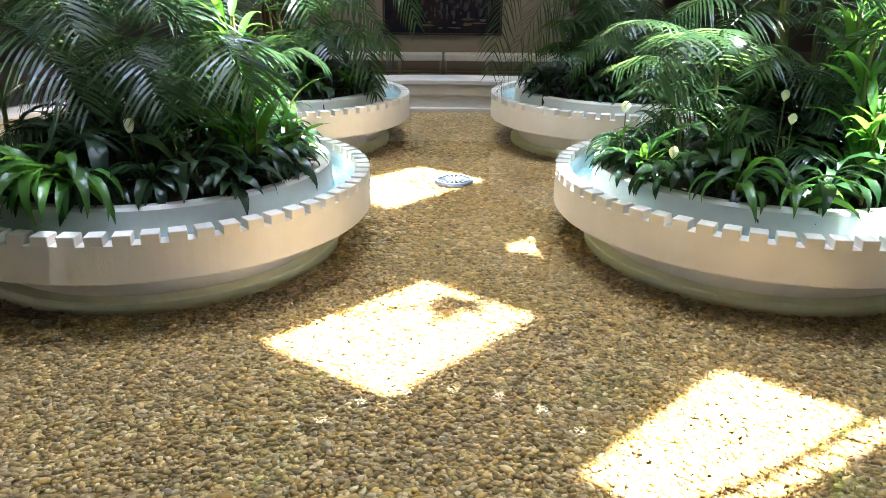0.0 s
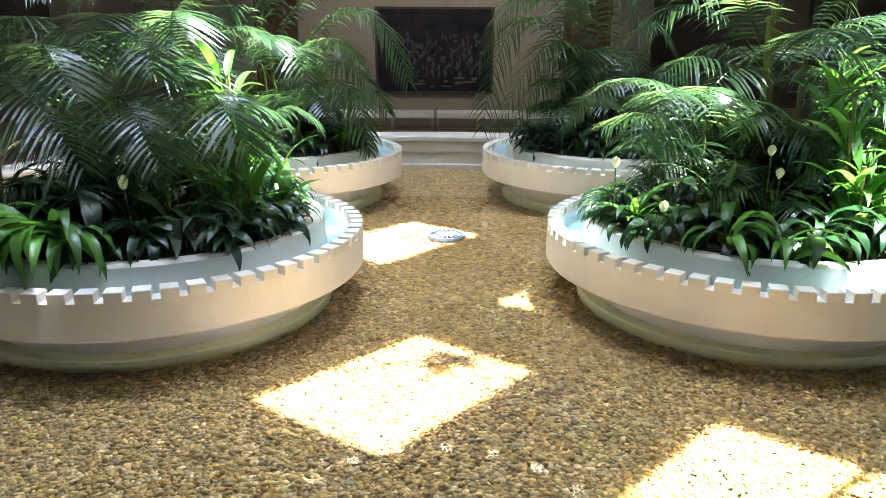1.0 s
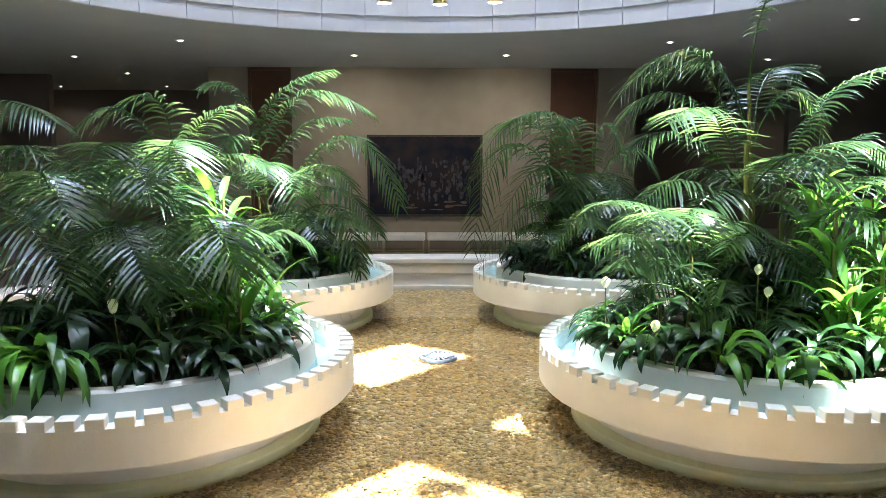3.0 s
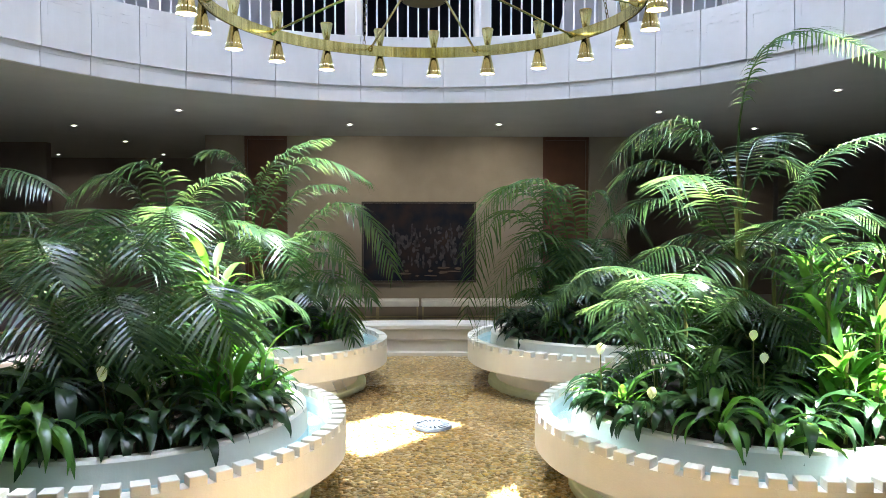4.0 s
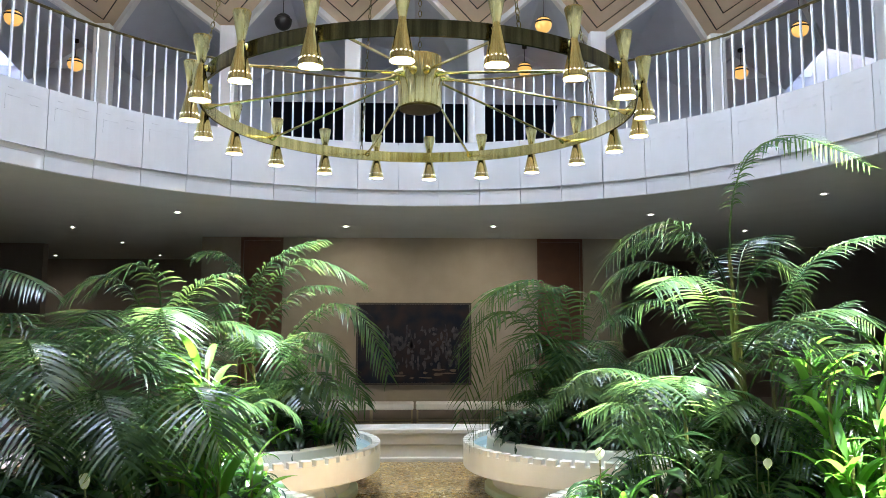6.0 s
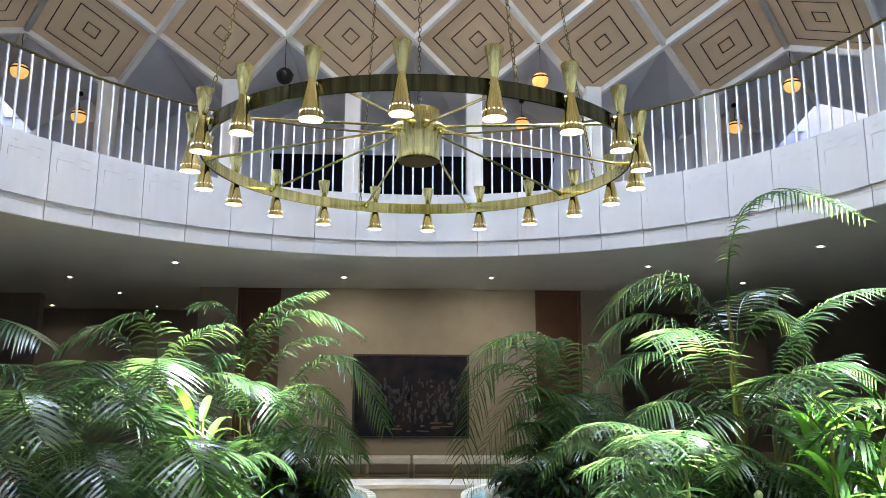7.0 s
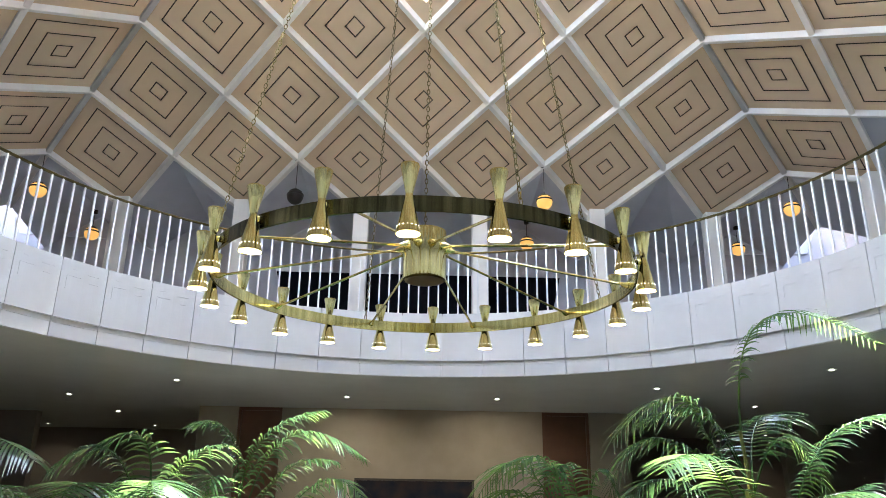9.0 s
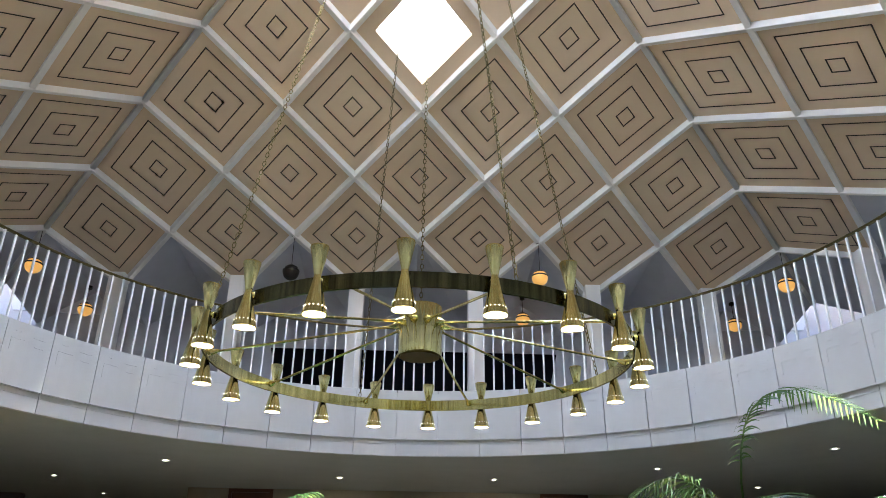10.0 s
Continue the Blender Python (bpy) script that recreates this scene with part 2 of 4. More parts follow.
def panel_mesh(name, r, z0, z1, da, n, thick, groove):
    bm = B()
    f = []
    for j, rr in enumerate((r, r + thick)):
        for i in range(n + 1):
            a = -da / 2 + da * i / n
            f.append((bm.verts.new((rr * math.sin(a), rr * math.cos(a), z0)), bm.verts.new((rr * math.sin(a), rr * math.cos(a), z1))))
    m = n + 1
    for i in range(n):
        a, b, c, d = f[i], f[i + 1], f[m + i], f[m + i + 1]
        bm.faces.new((a[0], b[0], b[1], a[1]))
        bm.faces.new((a[1], b[1], d[1], c[1]))
        bm.faces.new((a[0], c[0], d[0], b[0]))
    for i in (0, n):
        bm.faces.new((f[i][0], f[i][1], f[m + i][1], f[m + i][0]))
    if groove:
        # raised thin fillets that draw the angular ornament
        w = 0.004
        for x0, x1, h0, h1 in ((-0.17, -0.10, 0.84, 0.85), (0.05, 0.2, 0.8, 0.81), (-0.2, -0.02, 0.72, 0.73), (-0.2, -0.195, 0.5, 0.73), (0.08, 0.18, 0.66, 0.67)):
            zz0, zz1 = z0 + (z1 - z0) * h0, z0 + (z1 - z0) * h1
            a0, a1 = x0 / r, x1 / r
            q = [bm.verts.new(((r - w) * math.sin(a), (r - w) * math.cos(a), z)) for a, z in ((a0, zz0), (a1, zz0), (a1, zz1), (a0, zz1))]
            bm.faces.new(q)
            qb = [bm.verts.new(((r + 0.002) * math.sin(a), (r + 0.002) * math.cos(a), z)) for a, z in ((a0, zz0), (a1, zz0), (a1, zz1), (a0, zz1))]
            for k in range(4):
                bm.faces.new((q[k], q[(k + 1) % 4], qb[(k + 1) % 4], qb[k]))
    me = bpy.data.meshes.new(name)
    bm.to_mesh(me)
    bm.free()
    return me


N_PAN = 51
step = 2 * math.pi / N_PAN
me_pan = panel_mesh("panel", R_OPEN, Z_CEIL + 0.207, Z_CURB, step - 0.008 / R_OPEN, 4, 0.06, True)
me_base = panel_mesh("base_panel", R_OPEN + 0.025, Z_CEIL - 0.004, Z_CEIL + 0.207, step - 0.008 / R_OPEN, 4, 0.05, False)
for me in (me_pan, me_base):
    me.materials.append(M_STONE)
for i in range(N_PAN):
    rot_ = Matrix.Rotation(-(i + 0.11) * step, 4, "Z")
    share("panel", me_pan, ring, rot_)
    share("panel", me_base, ring, rot_)

# railing
railing = empty("railing", pose(0, 0, Z_CURB), "white metal baluster railing with a brass handrail", "railing", kind="structure")
part("handrail", lathe(B(), [(R_OPEN + 0.10 + 0.024 * math.cos(a), Z_RAIL - Z_CURB - 0.02 + 0.015 * math.sin(a)) for a in [k * math.pi / 4 for k in range(8)]], 128, closed=True), M_BRASSD, railing, "dull brass handrail", True)
bmb = box(B(), -0.010, 0.010, -0.010, 0.010, 0, Z_RAIL - Z_CURB - 0.03)
bal = part("baluster", bmb, M_WHITE, railing)
bal.matrix_basis = pose(0, R_OPEN + 0.10, 0)
for i in range(1, 208):
    a = i * math.pi / 104
    share("baluster", bal.data, railing, pose((R_OPEN + 0.10) * math.sin(a), (R_OPEN + 0.10) * math.cos(a), 0, 0, 0, -math.degrees(a)))

# far wall with doors, piers and the dark hall behind
tagged(part("wall_north", box(B(), -2.42, 2.32, Y_WALL, Y_WALL + 0.25, -0.02, Z_CEIL), M_WALL), "beige stone wall behind the benches", "wall", kind="structure")
for s, x0, x1 in ((-1, -3.9, -3.2), (1, 3.18, 3.9)):
    tagged(part("wall_pier", box(B(), x0, x1, Y_WALL - 0.05, Y_WALL + 0.3, -0.02, Z_CEIL, 0.01), M_WALL), "beige stone pier beside the door", "pier", kind="structure")
for k, (x0, x1) in enumerate(((-3.2, -2.42), (2.32, 3.18))):
    d = tagged(new("door_%d" % (k + 1)), "tall dark brown wooden door in the stone wall", "door", kind="structure")
    part("leaf", box(B(), x0 + 0.05, x1 - 0.05, Y_WALL + 0.06, Y_WALL + 0.11, -0.01, Z_CEIL - 0.06, 0.004), M_WOOD, d)
    fb = B()
    box(fb, x0, x0 + 0.05, Y_WALL + 0.01, Y_WALL + 0.14, -0.01, Z_CEIL)
    box(fb, x1 - 0.05, x1, Y_WALL + 0.01, Y_WALL + 0.14, -0.01, Z_CEIL)
    box(fb, x0 + 0.05, x1 - 0.05, Y_WALL + 0.01, Y_WALL + 0.14, Z_CEIL - 0.06, Z_CEIL)
    part("door_frame", fb, M_WOOD, d)
for nm, q in (("wall_hall_back", (-13.5, 13.5, 13.2, 13.4)), ("wall_hall_left", (-13.6, -13.4, -13, 13.2)), ("wall_hall_right", (13.4, 13.6, -13, 13.2)), ("wall_south", (-13.5, 13.5, -13.4, -13.2))):
    tagged(part(nm, box(B(), *q, -0.02, Z_CEIL), M_DARK), "dim plastered wall of the hall", "wall", kind="structure")
for s in (-1, 1):
    tagged(part("wall_wing", box(B(), min(s * 7.4, s * 11.5), max(s * 7.4, s * 11.5), 9.6, 9.8, -0.02, Z_CEIL), M_DARK), "dim plastered wall of the hall", "wall", kind="structure")


# dark strip added to stand in for the shade under the benches
tagged(part("baseboard", box(B(), -2.4, 2.3, Y_WALL - 0.02, Y_WALL - 0.002, -0.02, 0.26), M_DARK), "dark strip at the wall foot, painted shade behind the benches", "baseboard", kind="structure")


# ---- faceted roof ----
def node(q, lev, h, dz=0.0):
    x, y = 2 * CELL * h, CELL * lev
    for _ in range(q):
        x, y = y, -x
    return Vector((x, y, APEX - DROP * lev + dz))


# skylights by column and row of the roof lattice, in steps of CELL from the apex
# only a few are in view; the rest are added to let light in
SKY = {(0, 3), (1, 2), (2, -1), (3, -2), (2, -3), (3, -4), (4, -1), (4, -3), (5, -2), (1, -2), (0, -1), (-1, 0), (0, 1), (1, 0), (-1, 2), (-2, 1), (-2, -1), (-1, -2), (-3, 0), (0, -3)}
CLEAR = {(0, -1), (1, 0), (4, -1), (4, -3), (5, -2), (1, 2), (2, -1), (3, -2), (2, -3), (3, -4), (1, -2)}
# largely unseen openings, shaped back along the sun from the patches wanted: centre, size
AIMED = {(2, -3): (-0.12, -2.49, 0.83), (3, -4): (1.08, -3.37, 0.83), (2, -1): (-0.30, -0.22, 0.83), (1, -2): (-1.28, -1.14, 0.93), (3, -2): (1.0, -1.35, 0.88), (4, -1): (2.1, -1.0, 1.02), (4, -3): (2.02, -1.85, 0.98), (5, -2): (3.1, -1.45, 0.6), (1, 0): (-1.42, 1.33, 0.95), (1, 2): (-1.3, 2.6, 0.75)}
LIT = [(0.13, 0.70), (0.75, 0.21), (-0.09, -0.72), (-0.78, -0.20)]
pan, rib, panes = B(), B(), []
for q in range(4):
    for L in range(1, 7):
        for k in range(L):
            h = k - (L - 1) / 2
            c = [node(q, L - 1, h), node(q, L, h + 0.5), node(q, L + 1, h), node(q, L, h - 0.5)]
            mid = (c[0] + c[2]) / 2
            key = (round(mid.x / CELL), round(mid.y / CELL))
            n = (c[1] - c[3]).cross(c[2] - c[0]).normalized()
            if n.z > 0:
                n = -n

            def quad(s, d):
                return [pan.verts.new(mid + (p - mid) * s + n * d) for p in c]

            def band(a, b, mi=0):
                for i in range(4):
                    j = (i + 1) % 4
                    pan.faces.new((a[i], a[j], b[j], b[i])).material_index = mi
            if key in SKY:
                seq = [(1.0, 0.0), (0.66, 0.0), (0.66, -0.25)]
            else:
                seq = [(1.0, 0.0)]
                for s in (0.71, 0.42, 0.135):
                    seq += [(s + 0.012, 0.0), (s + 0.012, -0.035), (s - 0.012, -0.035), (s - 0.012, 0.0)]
            rings = [quad(*e) for e in seq]
            if key in AIMED:
                px, py, sc = AIMED[key]
                pts = [Vector((px + sc * dx, py + sc * dy, 0.3)) for dx, dy in LIT]
                pts = [p - SUN * ((mid - p).dot(n) / -SUN.dot(n)) for p in pts]
                k0 = min(range(4), key=lambda k: sum((pts[(k + i) % 4] - c[i]).length for i in range(4)))
                k1 = min(range(4), key=lambda k: sum((pts[(k - i) % 4] - c[i]).length for i in range(4)))
                fwd = [pts[(k0 + i) % 4] for i in range(4)]
                bwd = [pts[(k1 - i) % 4] for i in range(4)]
                pts = min((fwd, bwd), key=lambda l: sum((l[i] - c[i]).length for i in range(4)))
                rings[1:] = [[pan.verts.new(p + n * d) for p in pts] for d in (0.0, -0.25)]
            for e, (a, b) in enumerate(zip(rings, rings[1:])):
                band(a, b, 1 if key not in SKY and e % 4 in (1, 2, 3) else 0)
            if key not in SKY:
                pan.faces.new(rings[-1])
            # outer skin keeps daylight out
            o = quad(1.0, -0.26)
            if key in SKY:
                band(o, rings[-1])
                if key not in CLEAR:
                    panes.append(([mid + (p - mid) * 0.66 - n * 0.262 for p in c], mid - n * 0.2, n))
            else:
                pan.faces.new(o)
for q in range(4):
    for L in range(0, 7):
        for k in range(L + 1):
            h = k - L / 2
            a = node(q, L, h)
            for dh in (-0.5, 0.5):
                if abs(h + dh) * 2 > L + 1.01:
                    continue
                b = node(q, L + 1, h + dh)
                d = (b - a).normalized()
                n = Vector((0, 0, -1))
                n = (n - d * n.dot(d)).normalized()
                sd = d.cross(n)
                w, t = 0.054, 0.075
                vs = [rib.verts.new(p + sd * s * w + n * z) for p in (a, b) for s, z in ((-1, -0.02), (-0.75, t), (0.75, t), (1, -0.02))]
                for i in range(3):
                    rib.faces.new((vs[i], vs[i + 1], vs[i + 5], vs[i + 4]))
roof = tagged(part("ceiling_roof", pan, M_BEIGE), "beige faceted roof of diamond panels with incised squares", "roof", kind="structure")
# dark brown on groove walls and floors paints in their shade
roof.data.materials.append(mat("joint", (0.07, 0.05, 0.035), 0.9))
part("rib", rib, M_RIB, roof, "white plaster ribs")

M_FROST = bpy.data.materials.new("frosted_glass")
M_FROST.use_nodes = True
tn = M_FROST.node_tree
tn.nodes.remove(tn.nodes["Principled BSDF"])
tr_ = tn.nodes.new("ShaderNodeBsdfTranslucent")
tr_.inputs[0].default_value = (0.85, 0.88, 0.9, 1)
tn.links.new(tr_.outputs[0], tn.nodes["Material Output"].inputs[0])
for q4, ctr, n in panes:
    bm = B()
    bm.faces.new([bm.verts.new(p) for p in q4])
    part("pane", bm, M_FROST, roof, "frosted skylight pane")
    if abs(ctr.x) + abs(ctr.y) < 2.9 * CELL * 1.05 and ctr.y < 2.5:
        # added area lamp stands in for daylight through the pane
        la = new("skylight_lamp", bpy.data.lights.new("skylight_lamp", "AREA"))
        la.data.shape, la.data.size, la.data.energy, la.data.color = "SQUARE", 0.95, 25.0, (0.64, 0.77, 1.0)
        la.matrix_basis = look(ctr, ctr + n)
# leaf and twig shapes, out of view, added to cast a shadow below
lit_ = Vector((0.05, -2.31, 0.3)) - SUN * 9.6
litter = empty("leaf_litter", pose(*lit_), "unseen leaf and twig shapes above one skylight, added to cast a shadow", "leaf litter")
rl = random.Random(5)
bm = B()
for k in range(26):
    c = Vector((rl.gauss(0, 0.052), rl.gauss(0, 0.042), rl.uniform(-0.02, 0.03)))
    a = rl.uniform(0, 6.28)
    u, v = Vector((math.cos(a), math.sin(a), rl.uniform(-0.3, 0.3))) * 0.075, Vector((-math.sin(a), math.cos(a), rl.uniform(-0.3, 0.3))) * 0.04
    bm.faces.new([bm.verts.new(c + p) for p in (-u, -v - u * 0.2, u, v - u * 0.2)])
part("leaves", bm, mat("dry_leaf", (0.16, 0.09, 0.04), 0.9), litter)
part("twig", tube(B(), [(-0.5, -0.1, 0.0), (-0.2, 0.0, 0.03), (0.05, 0.04, 0.02), (0.4, 0.16, 0.0)], 0.022, 6), mat("twig_bark", (0.10, 0.07, 0.04), 0.9), litter, smooth=True)
# upper gallery: columns, vault webs, outer wall
for q in range(4):
    for h in (-2.5, -1.5, -0.5, 0.5, 1.5, 2.5):
        p = node(q, 7, h)
        y = 7.45
        x0 = 2 * CELL * h
        zt = 7.05
        bm = box(B(), -0.14, 0.14, -0.14, 0.14, Z_CURB - 0.05, zt, 0.012)
        ob = tagged(part("column", bm, M_RIB), "slim white plastered column of the gallery", "column", "gallery columns", "structure")
        x, yy = x0, y
        for _ in range(q):
            x, yy = yy, -x
        ob.matrix_basis = pose(x, yy, 0, 0, 0, -90 * q)
for q in range(4):
    # gabled gallery wall outside the roof's zigzag edge
    for k in range(7):
        h = k - 3
        bm = B()
        a, b, c = node(q, 7, h - 0.5), node(q, 6, h), node(q, 7, h + 0.5)
        out = (node(q, 9, 0) - node(q, 6, 0)); out.z = 0; out.normalize()
        e = b + out * 2.7 + Vector((0, 0, -0.28))
        va, vb, vc, ve = (bm.verts.new(p) for p in (a, b, c, e))
        vf, vg = bm.verts.new(a + out * 1.62 + Vector((0, 0, -0.35))), bm.verts.new(c + out * 1.62 + Vector((0, 0, -0.35)))
        bm.faces.new((va, vb, ve, vf))
        bm.faces.new((vb, vc, vg, ve))
        part("web", bm, M_VAULT, roof, "grey plaster web")
for nm, q in (("wall_gallery_south", (-9.6, 9.6, -9.4, -9.2)), ("wall_gallery_west", (-9.6, -9.4, -9.2, 9.2)), ("wall_gallery_east", (9.4, 9.6, -9.2, 9.2))):
    tagged(part(nm, box(B(), *q, Z_CURB - 0.05, 8.2), M_VAULT), "grey plaster wall of the upper gallery", "wall", kind="structure")
bm = B()
for q in ((-9.6, 9.6, 7.8, 9.6), (-9.6, 9.6, -9.6, -7.8), (-9.6, -7.8, -7.8, 7.8), (7.8, 9.6, -7.8, 7.8)):
    box(bm, *q, 8.2, 8.3)
tagged(part("ceiling_gallery", bm, M_VAULT), "grey ceiling of the upper gallery", "ceiling", kind="structure")


# ---- planters ----
def planter(cx, cy, label):
    base = empty("planter", pose(cx, cy, 0), label, "planter", "planters in the pool")
    prof = [(1.055, 0.04), (1.06, 0.24), (1.09, 0.268), (1.30, 0.27), (1.37, 0.273), (1.38, 0.285), (1.38, 0.488), (1.285, 0.488), (1.27, 0.38), (1.13, 0.38), (1.115, 0.585), (1.095, 0.60), (1.035, 0.60), (1.02, 0.585), (1.01, 0.45)]
    part("basin", lathe(B(), prof, 128), M_PLASTER, base, smooth=False)
    part("lining", lathe(B(), [(1.283, 0.484), (1.266, 0.384), (1.134, 0.384), (1.118, 0.50)], 128), M_AQUA, base, "pale aqua trough lining")
    part("foot", lathe(B(), [(1.15, -0.03), (1.145, 0.062), (1.137, 0.072), (1.04, 0.078)], 128), M_FOOT, base, "pale lime-coloured foot ring")
    part("soil", disc(B(), 1.02, 0.53, 64), M_SOIL, base, "dark planting soil")
    wb = B()
    lathe(wb, [(1.11, 0.445), (1.285, 0.445)], 96)
    part("water", wb, M_TROUGH, base, "clear water in the trough")
    n = 64
    bm = B()
    w, h = 0.092, 0.055
    box(bm, -w / 2, w / 2, 1.288, 1.38, 0.486, 0.486 + h, 0.005)
    m0 = part("merlon", bm, M_PLASTER, base)
    for i in range(1, n):
        share("merlon", m0.data, base, pose(0, 0, 0, 0, 0, 360 * i / n))
    return base


for (x, y), l in zip(PLANTERS, ("round white plaster planter with crenellated rim and water trough",) * 4):
    planter(x, y, l)

# gallery end wall with the wide dark opening
for q in ((-9.6, -3.1, Z_CURB - 0.05, 8.2), (3.1, 9.6, Z_CURB - 0.05, 8.2), (-3.1, 3.1, 6.25, 8.2)):
    tagged(part("wall_gallery_north", box(B(), q[0], q[1], 9.2, 9.4, q[2], q[3]), M_VAULT), "grey plaster wall beside a wide dark opening", "wall", kind="structure")
# near-black sheet stands in for the unlit depth of the opening
tagged(part("backdrop_window", box(B(), -3.097, 3.097, 9.21, 9.3, Z_CURB - 0.05, 6.247), mat("dark_glass", (0.008, 0.008, 0.010), 0.9, spec=0.0)), "near-black sheet across the gallery opening, standing in for its darkness", "backdrop", kind="structure")
for sx in (-1, 1):
    bm = B()
    vs = [bm.verts.new((sx * x, 9.2, z)) for x, z in ((3.14, Z_CURB - 0.04), (2.45, Z_CURB - 0.04), (2.92, 6.26), (3.14, 6.26))]
    r = bmesh.ops.extrude_face_region(bm, geom=[bm.faces.new(vs)])
    bmesh.ops.translate(bm, vec=(0, -0.06, 0), verts=[v for v in r["geom"] if isinstance(v, bmesh.types.BMVert)])
    tagged(part("trim_splay", bm, M_VAULT), "grey plaster splay at the side of the dark opening", "trim", kind="structure")
# paler plaster stands in for daylight on a slope; outline fits the view
M_PALE_SLOPE = mat("pale_plaster", (0.74, 0.75, 0.78), 0.7, scale=2, fine=40, bump=0.05, amount=0.3)
for s in (-1, 1):
    bm = B()
    vs = [bm.verts.new(p) for p in ((s * 8.4, 9.17, 7.35), (s * 6.85, 9.17, 7.6), (s * 6.35, 9.17, 7.05), (s * 6.35, 9.17, 6.83), (s * 8.2, 9.17, 6.9))]
    r = bmesh.ops.extrude_face_region(bm, geom=[bm.faces.new(vs)])
    bmesh.ops.translate(bm, vec=(0, -0.03, 0), verts=[v for v in r["geom"] if isinstance(v, bmesh.types.BMVert)])
    tagged(part("trim_panel", bm, M_PALE_SLOPE), "pale panel on the gallery wall, painted for daylight on a slope", "wall panel", kind="structure")


# thin spouts that run from the troughs into the pool
M_JET = mat("spout_water", (0.85, 0.88, 0.88), 0.05, scale=30)
for cx, cy, angs in ((-1.73, 2.68, (118, 126)), (-1.86, -0.66, (84,)), (1.93, 2.74, (215,))):
    for a in angs:
        a = radians(a)
        d = Vector((math.sin(a), math.cos(a), 0))
        sp_ = empty("water_spout", pose(cx, cy, 0), "thin jet of water falling from the planter rim", "water jet", "water spouts")
        part("jet", tube(B(), [d * (1.02 + 0.012 * k * k * 0.3) + Vector((0, 0, 0.24 - 0.006 * k * k)) for k in range(7)], 0.004, 6), M_JET, sp_, smooth=True)

# ---- chandelier ----
RC, ZC = 1.59, 3.36
ch = empty("chandelier", pose(0.04, 0, ZC), "large polished brass ring chandelier with double-cone lamps", "chandelier")
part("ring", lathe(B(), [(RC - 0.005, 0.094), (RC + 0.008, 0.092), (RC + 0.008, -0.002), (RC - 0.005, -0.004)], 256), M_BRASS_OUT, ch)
part("inner_band", lathe(B(), [(RC - 0.0055, -0.003), (RC - 0.012, -0.001), (RC - 0.012, 0.092), (RC - 0.0055, 0.093)], 256), M_BRASS_RING, ch, "inner face of the brass ring, coloured brighter for the light it catches")
part("hub", lathe(B(), [(0.0, 0.462), (0.15, 0.462), (0.165, 0.455), (0.168, 0.44), (0.168, 0.075), (0.165, 0.06), (0.0, 0.06)], 96), M_BRASS, ch, smooth=True)
part("hub_base", lathe(B(), [(0.0, 0.052), (0.15, 0.052), (0.15, 0.06)], 48), M_BRASSD, ch, "dark underside of the hub")
for i in range(10):
    a = (i + 0.5) * math.pi / 5
    s, c = math.sin(a), math.cos(a)
    bm = tube(B(), [(0.16 * s, 0.16 * c, 0.31), ((RC - 0.03) * s, (RC - 0.03) * c, 0.06)], 0.0095, 8)
    part("spoke", bm, M_BRASS, ch, smooth=True)
    bm = tube(B(), [(0.165 * s, 0.165 * c, 0.312), (0.20 * s, 0.20 * c, 0.305), (0.235 * s, 0.235 * c, 0.297)], [0.034, 0.026, 0.010], 10)
    part("socket", bm, M_BRASS, ch, smooth=True)
    bm = tube(B(), [((RC - 0.075) * s, (RC - 0.075) * c, 0.072), ((RC - 0.012) * s, (RC - 0.012) * c, 0.056)], [0.010, 0.026], 10)
    part("socket", bm, M_BRASS, ch, smooth=True)


def lamp_parts(parent):
    shell = [(0.0215, 0.045), (0.0225, 0.03), (0.026, 0.01), (0.0695, -0.180), (0.072, -0.197), (0.067, -0.197), (0.062, -0.17), (0.02, 0.0)]
    part("shade", lathe(B(), shell, 32), M_BRASS, parent, smooth=True)
    part("upper_cone", lathe(B(), [(0.022, 0.06), (0.049, 0.22), (0.0535, 0.225), (0.056, 0.215), (0.0245, 0.06), (0.0215, 0.043)], 32), M_BRASS, parent, smooth=True)
    part("bulb", disc(B(), 0.0655, -0.192, 24), M_BULB, parent, "glowing lamp opening")
    hb = B()
    for k in range(16):
        a = k * math.pi / 8
        m = Matrix.Rotation(a, 4, "Z") @ Matrix.Translation((0.0638, 0, -0.155))
        bmesh.ops.create_icosphere(hb, subdivisions=1, radius=0.0036, matrix=m)
    tagged(part("pinhole", hb, M_PIN, parent, "row of lit pinholes"), kind="stuff")


M_PIN = glow("pinhole_light", (1.0, 0.92, 0.75), 0.8)
lamp0 = new("lamp")
lamp0.parent = ch
lamp_parts(lamp0)
RL = RC + 0.055
for i in range(20):
    a = math.pi + 0.065 + i * math.pi / 10
    x, y = RL * math.sin(a), RL * math.cos(a)
    if i == 0:
        ob = lamp0
    else:
        ob = new("lamp")
        ob.parent = ch
        for k in lamp0.children:
            share(k.name.split(".")[0], k.data, ob)
    ob.matrix_basis = pose(x, y, 0.035, 0, 0, -math.degrees(a))
    bm = B()
    bmesh.ops.create_uvsphere(bm, u_segments=12, v_segments=8, radius=0.022, matrix=Matrix.Translation(((RC + 0.018) * math.sin(a), (RC + 0.018) * math.cos(a), 0.055)))
    part("knob", bm, M_BRASS, ch, smooth=True)


